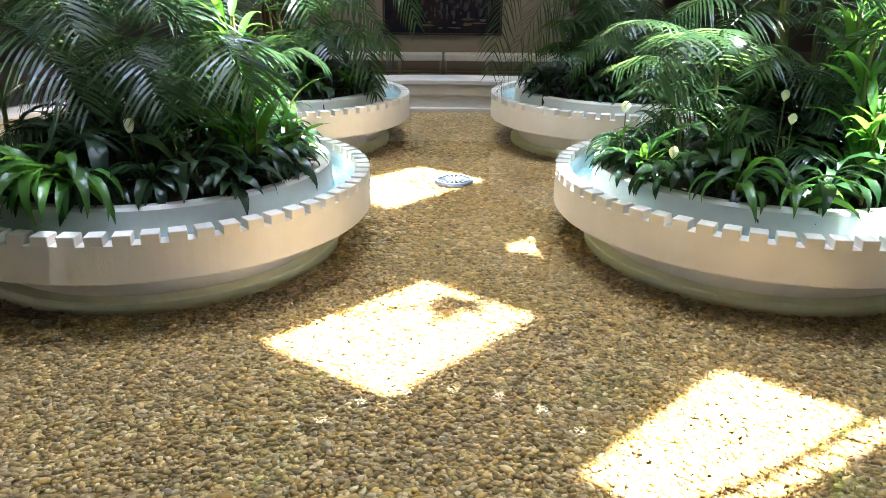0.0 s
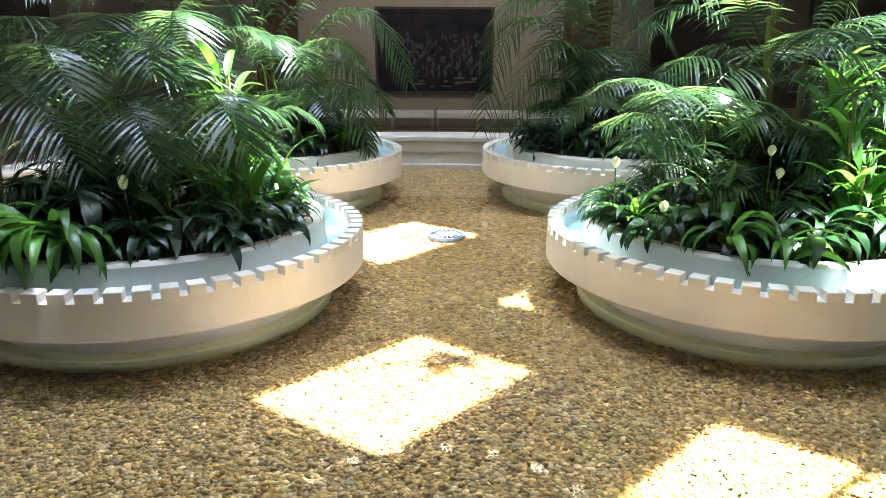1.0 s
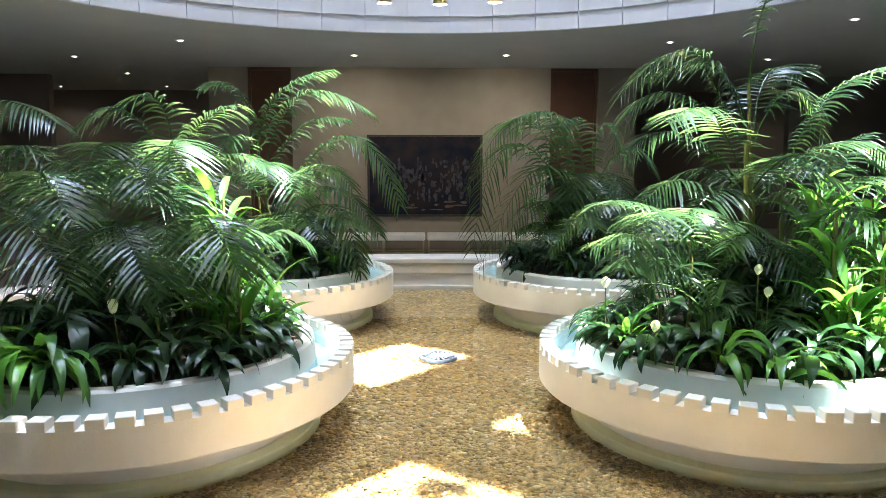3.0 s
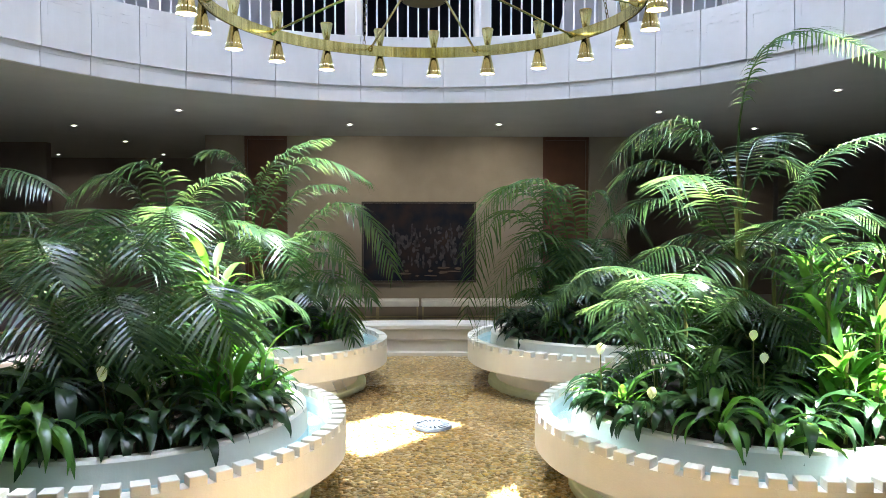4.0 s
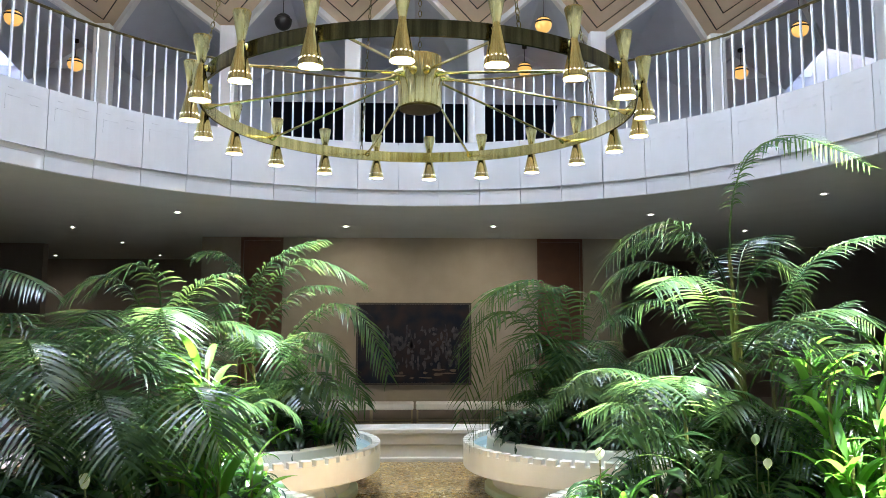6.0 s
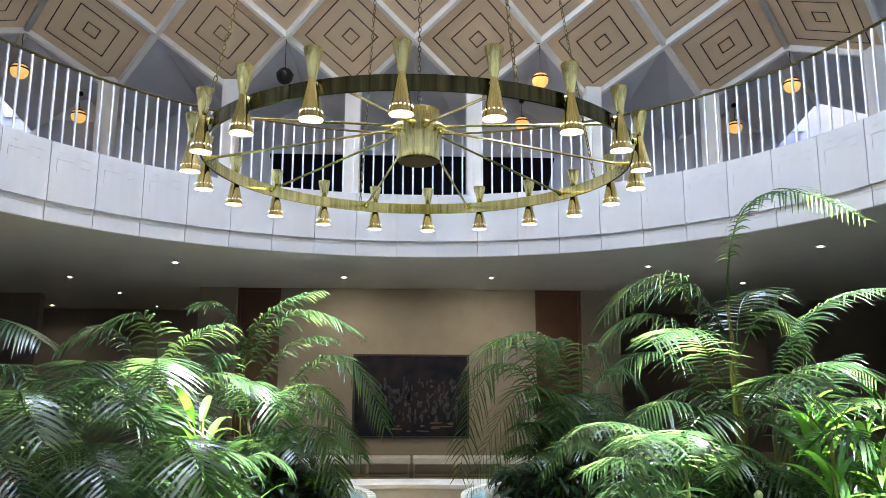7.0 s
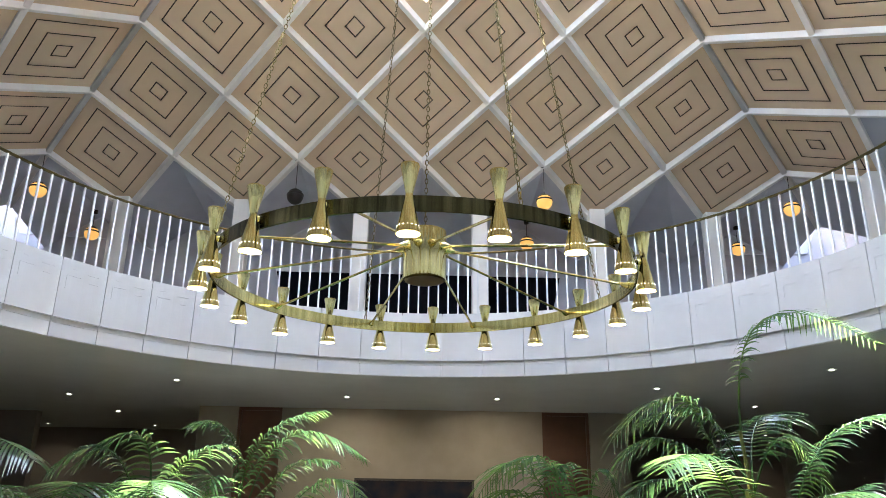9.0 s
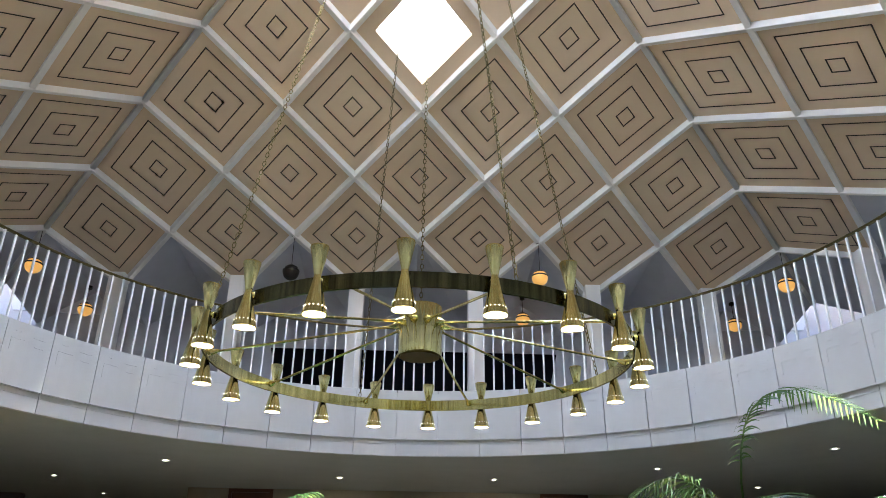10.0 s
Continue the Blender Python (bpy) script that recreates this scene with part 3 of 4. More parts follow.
def chain(p, q, name, parent):
    p, q = Vector(p), Vector(q)
    d = (q - p)
    n = int(d.length / 0.041)
    m = d.to_track_quat("Z", "Y").to_matrix().to_4x4()
    bm = B()
    lk = [(0.012 * math.cos(t), 0.026 * math.sin(t)) for t in [k * math.pi / 4 for k in range(8)]]
    for i in range(n):
        c = p + d * ((i + 0.5) / n)
        tw = Matrix.Rotation(math.pi / 2 * (i % 2), 4, "Z")
        mm = Matrix.Translation(c) @ m @ tw
        rings = []
        for k in range(8):
            u, v = lk[k]
            o = Vector((u, 0, v))
            nr = Vector((u / 0.012, 0, v / 0.026)).normalized()
            rings.append([bm.verts.new(mm @ (o + nr * 0.0042 * math.cos(t) + Vector((0, 0.0042 * math.sin(t), 0)))) for t in (0.5, 2.6, 4.7)])
        for k in range(8):
            a, b = rings[k], rings[(k + 1) % 8]
            for j in range(3):
                bm.faces.new((a[j], a[(j + 1) % 3], b[(j + 1) % 3], b[j]))
    return part(name, bm, M_BRASSD, parent)


top = APEX - ZC - 0.05
chain((0, 0, 0.46), (0, 0, top), "chain", ch)
for k in range(4):
    a = math.radians(160 - 90 * k)
    chain((RC * math.sin(a), RC * math.cos(a), 0.095), (0.12 * math.sin(a), 0.12 * math.cos(a), top), "chain", ch)
part("canopy", lathe(B(), [(0.0, top - 0.08), (0.18, top - 0.06), (0.2, top), (0.0, top + 0.02)], 32), M_BRASS, ch)

# ---- gallery globes ----
M_AMBER = glow("amber_glass", (0.95, 0.50, 0.12), 0.06)
M_IRON = mat("dark_iron", (0.03, 0.025, 0.02), 0.5, 0.6)
for gx, gy, gz, zt in ((-6.62, 6.59, 6.82, 7.15), (-6.6, 8.8, 6.82, 6.9), (-2.2, 6.59, 6.82, 7.15), (2.18, 6.59, 6.85, 7.15), (2.18, 8.75, 6.83, 6.9), (6.55, 8.75, 6.83, 6.9), (6.62, 6.59, 6.85, 7.15)):
    g = empty("pendant_lamp", pose(gx, gy, gz), "small amber glass globe lamp with dark iron band", "pendant lamp", "gallery globes")
    bm = B()
    bmesh.ops.create_uvsphere(bm, u_segments=24, v_segments=14, radius=0.14)
    part("globe", bm, M_AMBER if gx != -2.2 else M_IRON, g, smooth=True)
    part("band", lathe(B(), [(0.137, 0.02), (0.146, 0.02), (0.146, 0.045), (0.133, 0.045)], 32, closed=True), M_IRON, g)
    part("cap", lathe(B(), [(0.0, 0.15), (0.06, 0.138), (0.11, 0.1), (0.105, 0.09), (0.0, 0.12)], 24), M_IRON, g)
    part("rod", tube(B(), [(0, 0, 0.11), (0, 0, zt + 0.4 - gz)], 0.006, 6), M_IRON, g)
    part("ceiling_cup", lathe(B(), [(0.0, zt + 0.34 - gz), (0.05, zt + 0.36 - gz), (0.05, zt + 0.42 - gz)], 16), M_IRON, g)

# ---- downlights ----
for dx, dy, big in ((-5.68, 7.02, 0), (-3.41, 5.26, 0), (-5.78, 9.44, 0), (-8.46, 12.36, 0), (-5.99, 12.27, 0), (3.47, 5.18, 0), (5.69, 6.98, 0), (5.05, 3.36, 0), (8.18, 12.06, 0), (-1.12, 6.72, 1), (1.31, 6.63, 1)):
    d = empty("downlight", pose(dx, dy, Z_CEIL), "small round recessed downlight in the grey ceiling", "downlight", "ceiling downlights")
    part("trim", lathe(B(), [(0.04, -0.001), (0.055, -0.005), (0.058, 0.002)], 24), M_WHITE, d)
    part("lens", disc(B(), 0.027, -0.003, 20), M_SPOT, d)
    if big:
        sp = new("downlight_beam", bpy.data.lights.new("downlight_beam", "SPOT"))
        sp.data.energy, sp.data.spot_size, sp.data.color, sp.data.spot_blend, sp.data.shadow_soft_size = 6, radians(120), (1, 0.86, 0.66), 0.8, 0.05
        sp.matrix_basis = look((dx, dy, Z_CEIL - 0.03), (dx, Y_WALL, 1.2))
    elif abs(dx) > 5.1:
        sp = new("downlight_beam", bpy.data.lights.new("downlight_beam", "SPOT"))
        sp.data.energy, sp.data.spot_size, sp.data.color, sp.data.spot_blend, sp.data.shadow_soft_size = 1.4, radians(140), (1, 0.86, 0.66), 0.8, 0.05
        sp.matrix_basis = look((dx, dy, Z_CEIL - 0.03), (dx, dy + 0.01, 0.0))

# ---- painting ----
pt = empty("painting", pose(0, Y_WALL, 1.44), "large dark figurative oil painting in a thin frame", "painting")
M_CANVAS = mat("canvas", (0.010, 0.014, 0.026), 0.75, color2=(0.040, 0.028, 0.024), scale=3.2, fine=30, bump=0.15, amount=1.0, spec=0.15)
M_FRAME = mat("frame_wood", (0.05, 0.038, 0.026), 0.4, color2=(0.03, 0.022, 0.016), scale=9)
M_PALE = mat("pale_pigment", (0.10, 0.09, 0.095), 0.8, color2=(0.03, 0.03, 0.04), scale=14, fine=40, bump=0.1, amount=1.0, spec=0.15)
M_OCHRE = mat("ochre_pigment", (0.14, 0.10, 0.07), 0.6, color2=(0.09, 0.06, 0.04), scale=7, fine=40, bump=0.1, amount=1.0)
X0, X1, Z0, Z1 = -1.05, 1.07, -0.75, 0.75
fb = B()
for q in ((X0, X1, Z1 - 0.035, Z1), (X0, X1, Z0, Z0 + 0.035), (X0, X0 + 0.035, Z0 + 0.035, Z1 - 0.035), (X1 - 0.035, X1, Z0 + 0.035, Z1 - 0.035)):
    box(fb, q[0], q[1], -0.06, -0.005, q[2], q[3])
part("frame", fb, M_FRAME, pt)
part("canvas", box(B(), X0 + 0.035, X1 - 0.035, -0.035, -0.01, Z0 + 0.035, Z1 - 0.035), M_CANVAS, pt)
rp = random.Random(4)
for mt, nm, n, zc, zh in ((M_PALE, "brushwork", 150, -0.08, 0.45), (M_OCHRE, "brushwork", 9, -0.55, 0.10)):
    for _ in range(n):
        bm = B()
        x, z = rp.uniform(-0.85, 0.85), zc + rp.uniform(-zh, zh) * 0.8
        w, h = rp.uniform(0.012, 0.045), rp.uniform(0.025, 0.10)
        if mt is M_OCHRE:
            w, h = h * 1.6, w
        k = 9
        bm.faces.new([bm.verts.new((x + w * math.cos(t) * rp.uniform(0.6, 1.2), -0.0365, z + h * math.sin(t) * rp.uniform(0.6, 1.2))) for t in [2 * math.pi * i / k for i in range(k)]])
        part(nm, bm, mt, pt)

# ---- benches ----
for bx in (-2.27, -0.74, 0.80, 2.34):
    b = empty("bench", pose(bx, 7.95, 0), "low upholstered bench with brass legs along the wall", "bench", "benches along the wall")
    part("seat", box(B(), -0.75, 0.75, -0.22, 0.22, 0.30, 0.41, 0.02), M_CLOTH, b, "pale cushion")
    for lx in (-0.72, 0.0, 0.72):
        for ly in (-0.2, 0.2):
            part("leg", box(B(), lx - 0.015, lx + 0.015, ly - 0.015, ly + 0.015, -0.02, 0.30), M_METAL, b)
    for ly in (-0.2, 0.2):
        part("stretcher", box(B(), -0.72, 0.72, ly - 0.012, ly + 0.012, 0.06, 0.085), M_METAL, b)

# ---- drain grate ----
dg = empty("drain_grate", pose(0.12, 0.93, 0.012), "round pale metal drain grate among the pebbles", "drain")
M_GRATE = mat("grate_metal", (0.10, 0.115, 0.13), 0.5, 0.0, (0.06, 0.07, 0.08), 20, 90, 0.1)
part("rim", lathe(B(), [(0.148, 0.012), (0.148, 0.034), (0.168, 0.034), (0.174, 0.012)], 40), M_GRATE, dg)
# dark disc under the bars paints the shade of the slots
part("pan", disc(B(), 0.15, 0.014, 32), M_IRON, dg, "dark disc standing in for the shade in the slots")
part("boss", lathe(B(), [(0.0, 0.044), (0.03, 0.043), (0.036, 0.03)], 24), M_GRATE, dg)
for k in range(18):
    part("bar", box(B(), -0.0075, 0.0075, 0.03, 0.15, 0.024, 0.036), M_GRATE, dg).matrix_basis = pose(0, 0, 0, 0, 0, 20 * k)


# ---- plants ----
rg = random.Random(7)


def bez(p0, p1, p2, s):
    return p0 * (1 - s) ** 2 + p1 * 2 * s * (1 - s) + p2 * s * s


def frond_mesh(p0, p1, p2, leaf, rnd, pairs=34, bare=0.16, wide=0.0145, lift=0.08):
    """A feather frond along a bent midrib, with paired narrow leaflets."""
    bm = B()
    p0, p1, p2 = Vector(p0), Vector(p1), Vector(p2)
    tube(bm, [bez(p0, p1, p2, k / 10) for k in range(11)], [0.009 - 0.007 * k / 10 for k in range(11)], 5, False)
    side0 = None
    for i in range(pairs):
        s = bare + (1 - bare) * (i + 0.5) / pairs
        c = bez(p0, p1, p2, s)
        t = (bez(p0, p1, p2, min(s + 0.02, 1)) - bez(p0, p1, p2, s - 0.02)).normalized()
        side = t.cross(Vector((0, 0, 1)))
        if side.length < 0.15 and side0:
            side = side0
        side = side.normalized()
        side0 = side
        nrm = side.cross(t).normalized()
        u = (s - bare) / (1 - bare)
        ln = 0.88 * leaf * (0.45 + 0.75 * math.sin(math.pi * min(1, 0.18 + 0.78 * u)) ** 0.8) * rnd.uniform(0.9, 1.08)
        if u > 0.9:
            ln *= 0.75
        for sg in (-1, 1):
            fw = 0.2 + 0.5 * u + rnd.uniform(-0.08, 0.08)
            d = (side * sg + t * fw + nrm * (lift + rnd.uniform(-0.08, 0.08))).normalized()
            g = rnd.uniform(0.25, 0.55)
            wv = t - d * t.dot(d)
            wv = (wv.normalized() + nrm * 0.25 * sg).normalized()
            prev = None
            for k in range(5):
                q = k / 4
                p = c + d * ln * q + Vector((0, 0, -1)) * ln * g * q * q
                w = wide * (0.4, 0.95, 1.0, 0.7, 0.04)[k] * 0.5
                cur = (bm.verts.new(p - wv * w), bm.verts.new(p + wv * w))
                if prev:
                    bm.faces.new((prev[0], prev[1], cur[1], cur[0]))
                prev = cur
    me = bpy.data.meshes.new("frond")
    bm.to_mesh(me)
    bm.free()
    me.materials.append(M_PALM)
    return me


def palm(x, y, stems, fronds, label, leaf=0.34, group="areca palms", wide=0.0155, dense=28):
    """stems: (foot x, y, crown x, y, z, radius); fronds: (start, bend, tip) in the world."""
    o = Vector((x, y, 0.53))
    ob = empty("palm", pose(*o), label, "palm", group)
    for fx, fy, cx, cy, cz, r in stems:
        bm = B()
        a, b = Vector((fx, fy, 0.50)) - o, Vector((cx, cy, cz)) - o
        n = max(6, int((b - a).length / 0.11) * 3)
        pts, rr = [], []
        for k in range(n + 1):
            s = k / n
            pts.append(a.lerp(b, s) + Vector((0.03 * math.sin(s * 3), 0.02 * math.sin(s * 2), 0)))
            rr.append(r * (1.0 - 0.35 * s) * (1.16 if k % 3 == 0 else 1.0))
        tube(bm, pts, rr, 8)
        part("stem", bm, M_STEM, ob, "ringed yellow-green stem", True)
    for f_ in fronds:
        lf = f_[3] if len(f_) > 3 else leaf
        p0, p1, p2 = (Vector(v) - o for v in f_[:3])
        share("frond", frond_mesh(p0, p1, p2, lf, rg, pairs=int(6 + dense * (p2 - p0).length), wide=wide), ob)
    return ob


def crown(cx, cy, cz, n, length, rnd, up=0.75, a_off=0.0, droop=0.55):
    out = []
    for i in range(n):
        a = a_off + 2 * math.pi * i / n + rnd.uniform(-0.35, 0.35)
        ln = length * rnd.uniform(0.75, 1.15)
        h = up * ln * rnd.uniform(0.6, 1.15)
        d = Vector((math.cos(a), math.sin(a), 0))
        c0 = Vector((cx, cy, cz))
        out.append((c0, c0 + d * ln * 0.42 + Vector((0, 0, h)), c0 + d * ln * 0.92 + Vector((0, 0, h * (1 - droop * rnd.uniform(0.7, 1.6))))))
    return out


PL = "areca palm with arching feathery green fronds in a white planter"
# planter near, west
palm(-1.75, -0.35, [(-1.75, -0.35, -1.72, -0.32, 1.5, 0.02), (-1.6, -0.5, -1.56, -0.5, 1.5, 0.018), (-1.43, -0.75, -1.43, -0.8, 1.38, 0.016)],
     [((-1.83, -0.35, 1.34), (-1.64, -0.40, 2.11), (-1.23, -0.45, 2.14), 0.34),
      ((-1.74, -0.30, 1.49), (-1.63, -0.35, 2.59), (-2.11, -0.60, 1.99), 0.34),
      ((-1.56, -0.50, 1.50), (-1.56, -1.05, 1.87), (-1.42, -1.40, 1.03), 0.42),
      ((-1.90, -0.30, 1.65), (-2.11, -0.70, 2.15), (-1.99, -1.10, 1.57), 0.36),
      ((-1.43, -0.80, 1.38), (-1.23, -1.38, 1.61), (-1.01, -1.45, 1.15), 0.36),
      ((-1.70, -0.30, 1.41), (-1.96, -0.25, 2.47), (-2.35, -0.40, 1.96), 0.30)]
     + crown(-1.8, -0.25, 1.4, 5, 0.95, rg, 0.8) + crown(-1.55, -0.65, 1.0, 4, 0.8, rg), PL)
palm(-2.4, -0.65, [(-2.4, -0.65, -2.4, -0.6, 1.37, 0.018), (-2.85, -0.7, -2.86, -0.7, 1.38, 0.018), (-1.98, -0.8, -1.96, -0.8, 1.24, 0.014)],
     [((-2.92, -0.90, 1.26), (-2.42, -1.22, 1.85), (-1.91, -1.45, 1.05), 0.40),
      ((-3.40, -0.60, 1.66), (-2.88, -0.55, 2.42), (-2.31, -0.70, 2.00), 0.36),
      ((-2.47, -0.60, 1.37), (-2.34, -0.80, 2.14), (-2.60, -1.00, 1.70), 0.33),
      ((-2.26, -0.60, 1.36), (-1.78, -0.90, 2.08), (-1.57, -1.20, 1.55), 0.34),
      ((-2.33, -0.60, 1.36), (-2.42, -1.00, 2.01), (-1.92, -1.40, 1.44), 0.36),
      ((-2.84, -0.70, 1.38), (-2.81, -0.65, 2.04), (-2.34, -0.80, 1.77), 0.33),
      ((-1.96, -0.80, 1.24), (-1.79, -1.25, 1.67), (-1.49, -1.50, 1.08), 0.34)]
     + crown(-2.5, -0.5, 1.2, 6, 0.95, rg, 0.8), PL)
palm(-2.1, -1.1, [(-2.1, -1.1, -2.1, -1.1, 0.9, 0.014)], crown(-2.1, -1.1, 0.75, 5, 0.55, rg), PL, 0.26)
# younger palms that fill the planters
for k, (cx, cy) in enumerate(PLANTERS):
    for i in range(5):
        a = math.pi * (i + 0.5) / 5
        r = rg.uniform(0.2, 0.62)
        fx, fy = cx + r * math.cos(a), cy + r * math.sin(a)
        palm(fx, fy, [(fx, fy, fx, fy, 0.8, 0.012)], crown(fx, fy, 0.75, 5, rg.uniform(0.55, 0.85), rg, rg.uniform(0.9, 1.4)), "young areca palm with fine dark green fronds", 0.28, "young palms")
# planter near, east
palm(2.18, -0.5, [(2.35, -0.25, 2.36, -0.1, 2.00, 0.029), (2.16, -0.5, 2.17, -0.5, 1.9, 0.026), (2.3, -0.35, 2.24, -0.33, 2.3, 0.02), (2.5, -0.3, 2.52, -0.3, 1.6, 0.018)],
     [((2.39, 0.00, 1.97), (2.08, 0.18, 3.04), (1.44, 0.05, 2.23), 0.46),
      ((2.34, -0.10, 2.26), (2.32, -0.10, 3.67), (3.46, -0.10, 2.98), 0.27),
      ((2.64, -0.05, 1.59), (2.83, -0.05, 2.46), (3.56, -0.05, 2.47), 0.28),
      ((2.43, 0.10, 1.85), (2.19, 0.15, 2.26), (2.08, 0.20, 2.59), 0.36),
      ((2.26, -0.20, 1.31), (1.82, -0.22, 1.96), (1.41, -0.35, 1.31), 0.36),
      ((2.43, -0.10, 1.47), (2.95, -0.10, 2.15), (3.42, -0.10, 1.78), 0.32),
      ((2.39, 0.00, 1.55), (1.83, 0.03, 2.28), (1.44, -0.05, 1.78), 0.38),
      ((2.43, 0.00, 1.89), (2.69, -0.05, 2.71), (2.94, -0.10, 1.85), 0.30),
      ((2.42, 0.05, 1.93), (2.34, 0.25, 2.75), (1.74, 0.25, 2.42), 0.42),
      ((2.43, 0.10, 1.89), (1.68, 0.25, 2.70), (1.43, 0.20, 1.85), 0.42),
      ((2.39, -0.10, 1.39), (2.00, -0.45, 1.86), (1.67, -0.60, 1.16), 0.34),
      ((2.43, -0.10, 1.30), (2.61, -0.30, 1.88), (2.68, -0.50, 1.18), 0.34),
      ((2.43, 0.00, 1.93), (2.54, 0.25, 2.66), (2.93, 0.30, 2.43), 0.34)]
     + crown(2.3, -0.25, 1.5, 5, 0.9, rg) , "tall areca palm with ringed yellow-green trunk in a white planter")
palm(1.75, -0.65, [(1.75, -0.65, 1.75, -0.68, 1.25, 0.016)],
     [((1.71, -0.70, 1.34), (1.02, -1.08, 1.77), (0.74, -1.15, 1.22), 0.17),
      ((1.78, -0.70, 1.21), (1.35, -1.15, 1.74), (1.11, -1.40, 1.17), 0.32)]
     + crown(1.75, -0.55, 1.05, 4, 0.7, rg), PL, 0.3)
palm(2.5, -0.55, [(2.5, -0.55, 2.5, -0.57, 1.32, 0.016)],
     [((2.72, -0.20, 1.27), (3.03, -0.15, 1.84), (3.58, -0.10, 1.57), 0.36),
      ((2.72, -0.20, 1.27), (2.88, -0.10, 1.73), (3.28, 0.00, 1.97), 0.30),
      ((2.51, -0.60, 1.24), (2.55, -1.10, 1.73), (2.75, -1.20, 1.27), 0.30)], PL)
palm(2.1, -1.0, [(2.1, -1.0, 2.1, -1.0, 0.85, 0.014)], crown(2.1, -1.0, 0.7, 4, 0.45, rg), PL, 0.24)
# planter far, east
palm(1.8, 2.65, [(1.7, 2.6, 1.7, 2.58, 1.08, 0.02), (1.84, 2.7, 1.84, 2.7, 1.1, 0.02)],
     [((1.66, 2.60, 1.06), (1.13, 2.40, 3.13), (0.44, 2.20, 1.45), 0.50),
      ((1.69, 2.60, 1.03), (1.29, 2.25, 2.55), (0.56, 2.10, 0.62), 0.46),
      ((1.76, 2.60, 1.06), (1.71, 2.55, 2.85), (1.26, 2.30, 1.81), 0.42),
      ((1.84, 2.70, 1.05), (1.82, 2.75, 2.90), (2.26, 2.60, 1.62), 0.42),
      ((1.67, 2.50, 0.89), (1.32, 2.30, 1.79), (0.76, 2.10, 0.85), 0.40),
      ((1.72, 2.60, 1.00), (2.09, 2.50, 2.45), (2.51, 2.40, 1.56), 0.40),
      ((1.73, 2.50, 0.89), (1.64, 2.15, 2.26), (1.42, 2.00, 1.12), 0.40),
      ((1.64, 2.50, 1.19), (0.76, 2.30, 2.84), (0.49, 2.10, 0.82), 0.46),
      ((1.71, 2.60, 1.19), (1.48, 2.55, 2.89), (0.79, 2.30, 1.92), 0.44),
      ((1.82, 2.60, 1.06), (1.87, 2.25, 2.17), (2.18, 2.10, 1.11), 0.40)]
     + crown(1.9, 2.7, 1.1, 5, 0.85, rg), PL, wide=0.021, dense=25)
palm(1.45, 2.2, [(1.45, 2.2, 1.45, 2.2, 0.9, 0.014)], crown(1.45, 2.2, 0.9, 6, 0.65, rg), PL, 0.3)
# planter far, west
palm(-1.65, 2.65, [(-1.7, 2.65, -1.75, 2.65, 1.55, 0.022), (-1.55, 2.5, -1.55, 2.5, 1.3, 0.02)],
     [((-1.76, 2.65, 1.50), (-1.93, 2.67, 2.59), (-0.97, 2.60, 2.71), 0.36),
      ((-1.75, 2.65, 1.50), (-1.54, 2.62, 3.00), (-0.51, 2.50, 2.22), 0.42),
      ((-1.73, 2.65, 1.47), (-1.39, 2.62, 2.37), (-0.79, 2.50, 2.18), 0.34),
      ((-1.55, 2.50, 1.26), (-0.73, 2.45, 2.76), (-0.25, 2.20, 1.28), 0.46),
      ((-1.55, 2.50, 1.17), (-0.96, 2.30, 1.88), (-0.47, 2.10, 1.00), 0.42),
      ((-1.80, 2.70, 1.56), (-1.80, 2.70, 2.83), (-2.41, 2.70, 2.53), 0.36)]
     + crown(-1.7, 2.65, 1.35, 4, 0.8, rg), PL, wide=0.0225, dense=25)
palm(-1.5, 2.4, [(-1.5, 2.4, -1.5, 2.4, 1.1, 0.016), (-1.83, 2.7, -1.83, 2.7, 1.4, 0.016)],
     [((-1.83, 2.70, 1.37), (-2.04, 2.50, 2.56), (-2.14, 2.30, 1.57), 0.40),
      ((-1.47, 2.40, 1.03), (-0.80, 2.03, 1.75), (-0.65, 1.95, 0.62), 0.38),
      ((-1.53, 2.40, 1.09), (-1.16, 2.20, 2.10), (-0.72, 2.00, 1.47), 0.38),
      ((-1.59, 2.40, 1.09), (-1.43, 2.05, 2.15), (-1.21, 1.90, 1.14), 0.36),
      ((-1.67, 2.50, 1.20), (-2.03, 2.40, 2.04), (-2.27, 2.30, 1.22), 0.38)]
     + crown(-1.3, 2.2, 0.95, 6, 0.7, rg), PL, 0.3, wide=0.021, dense=25)


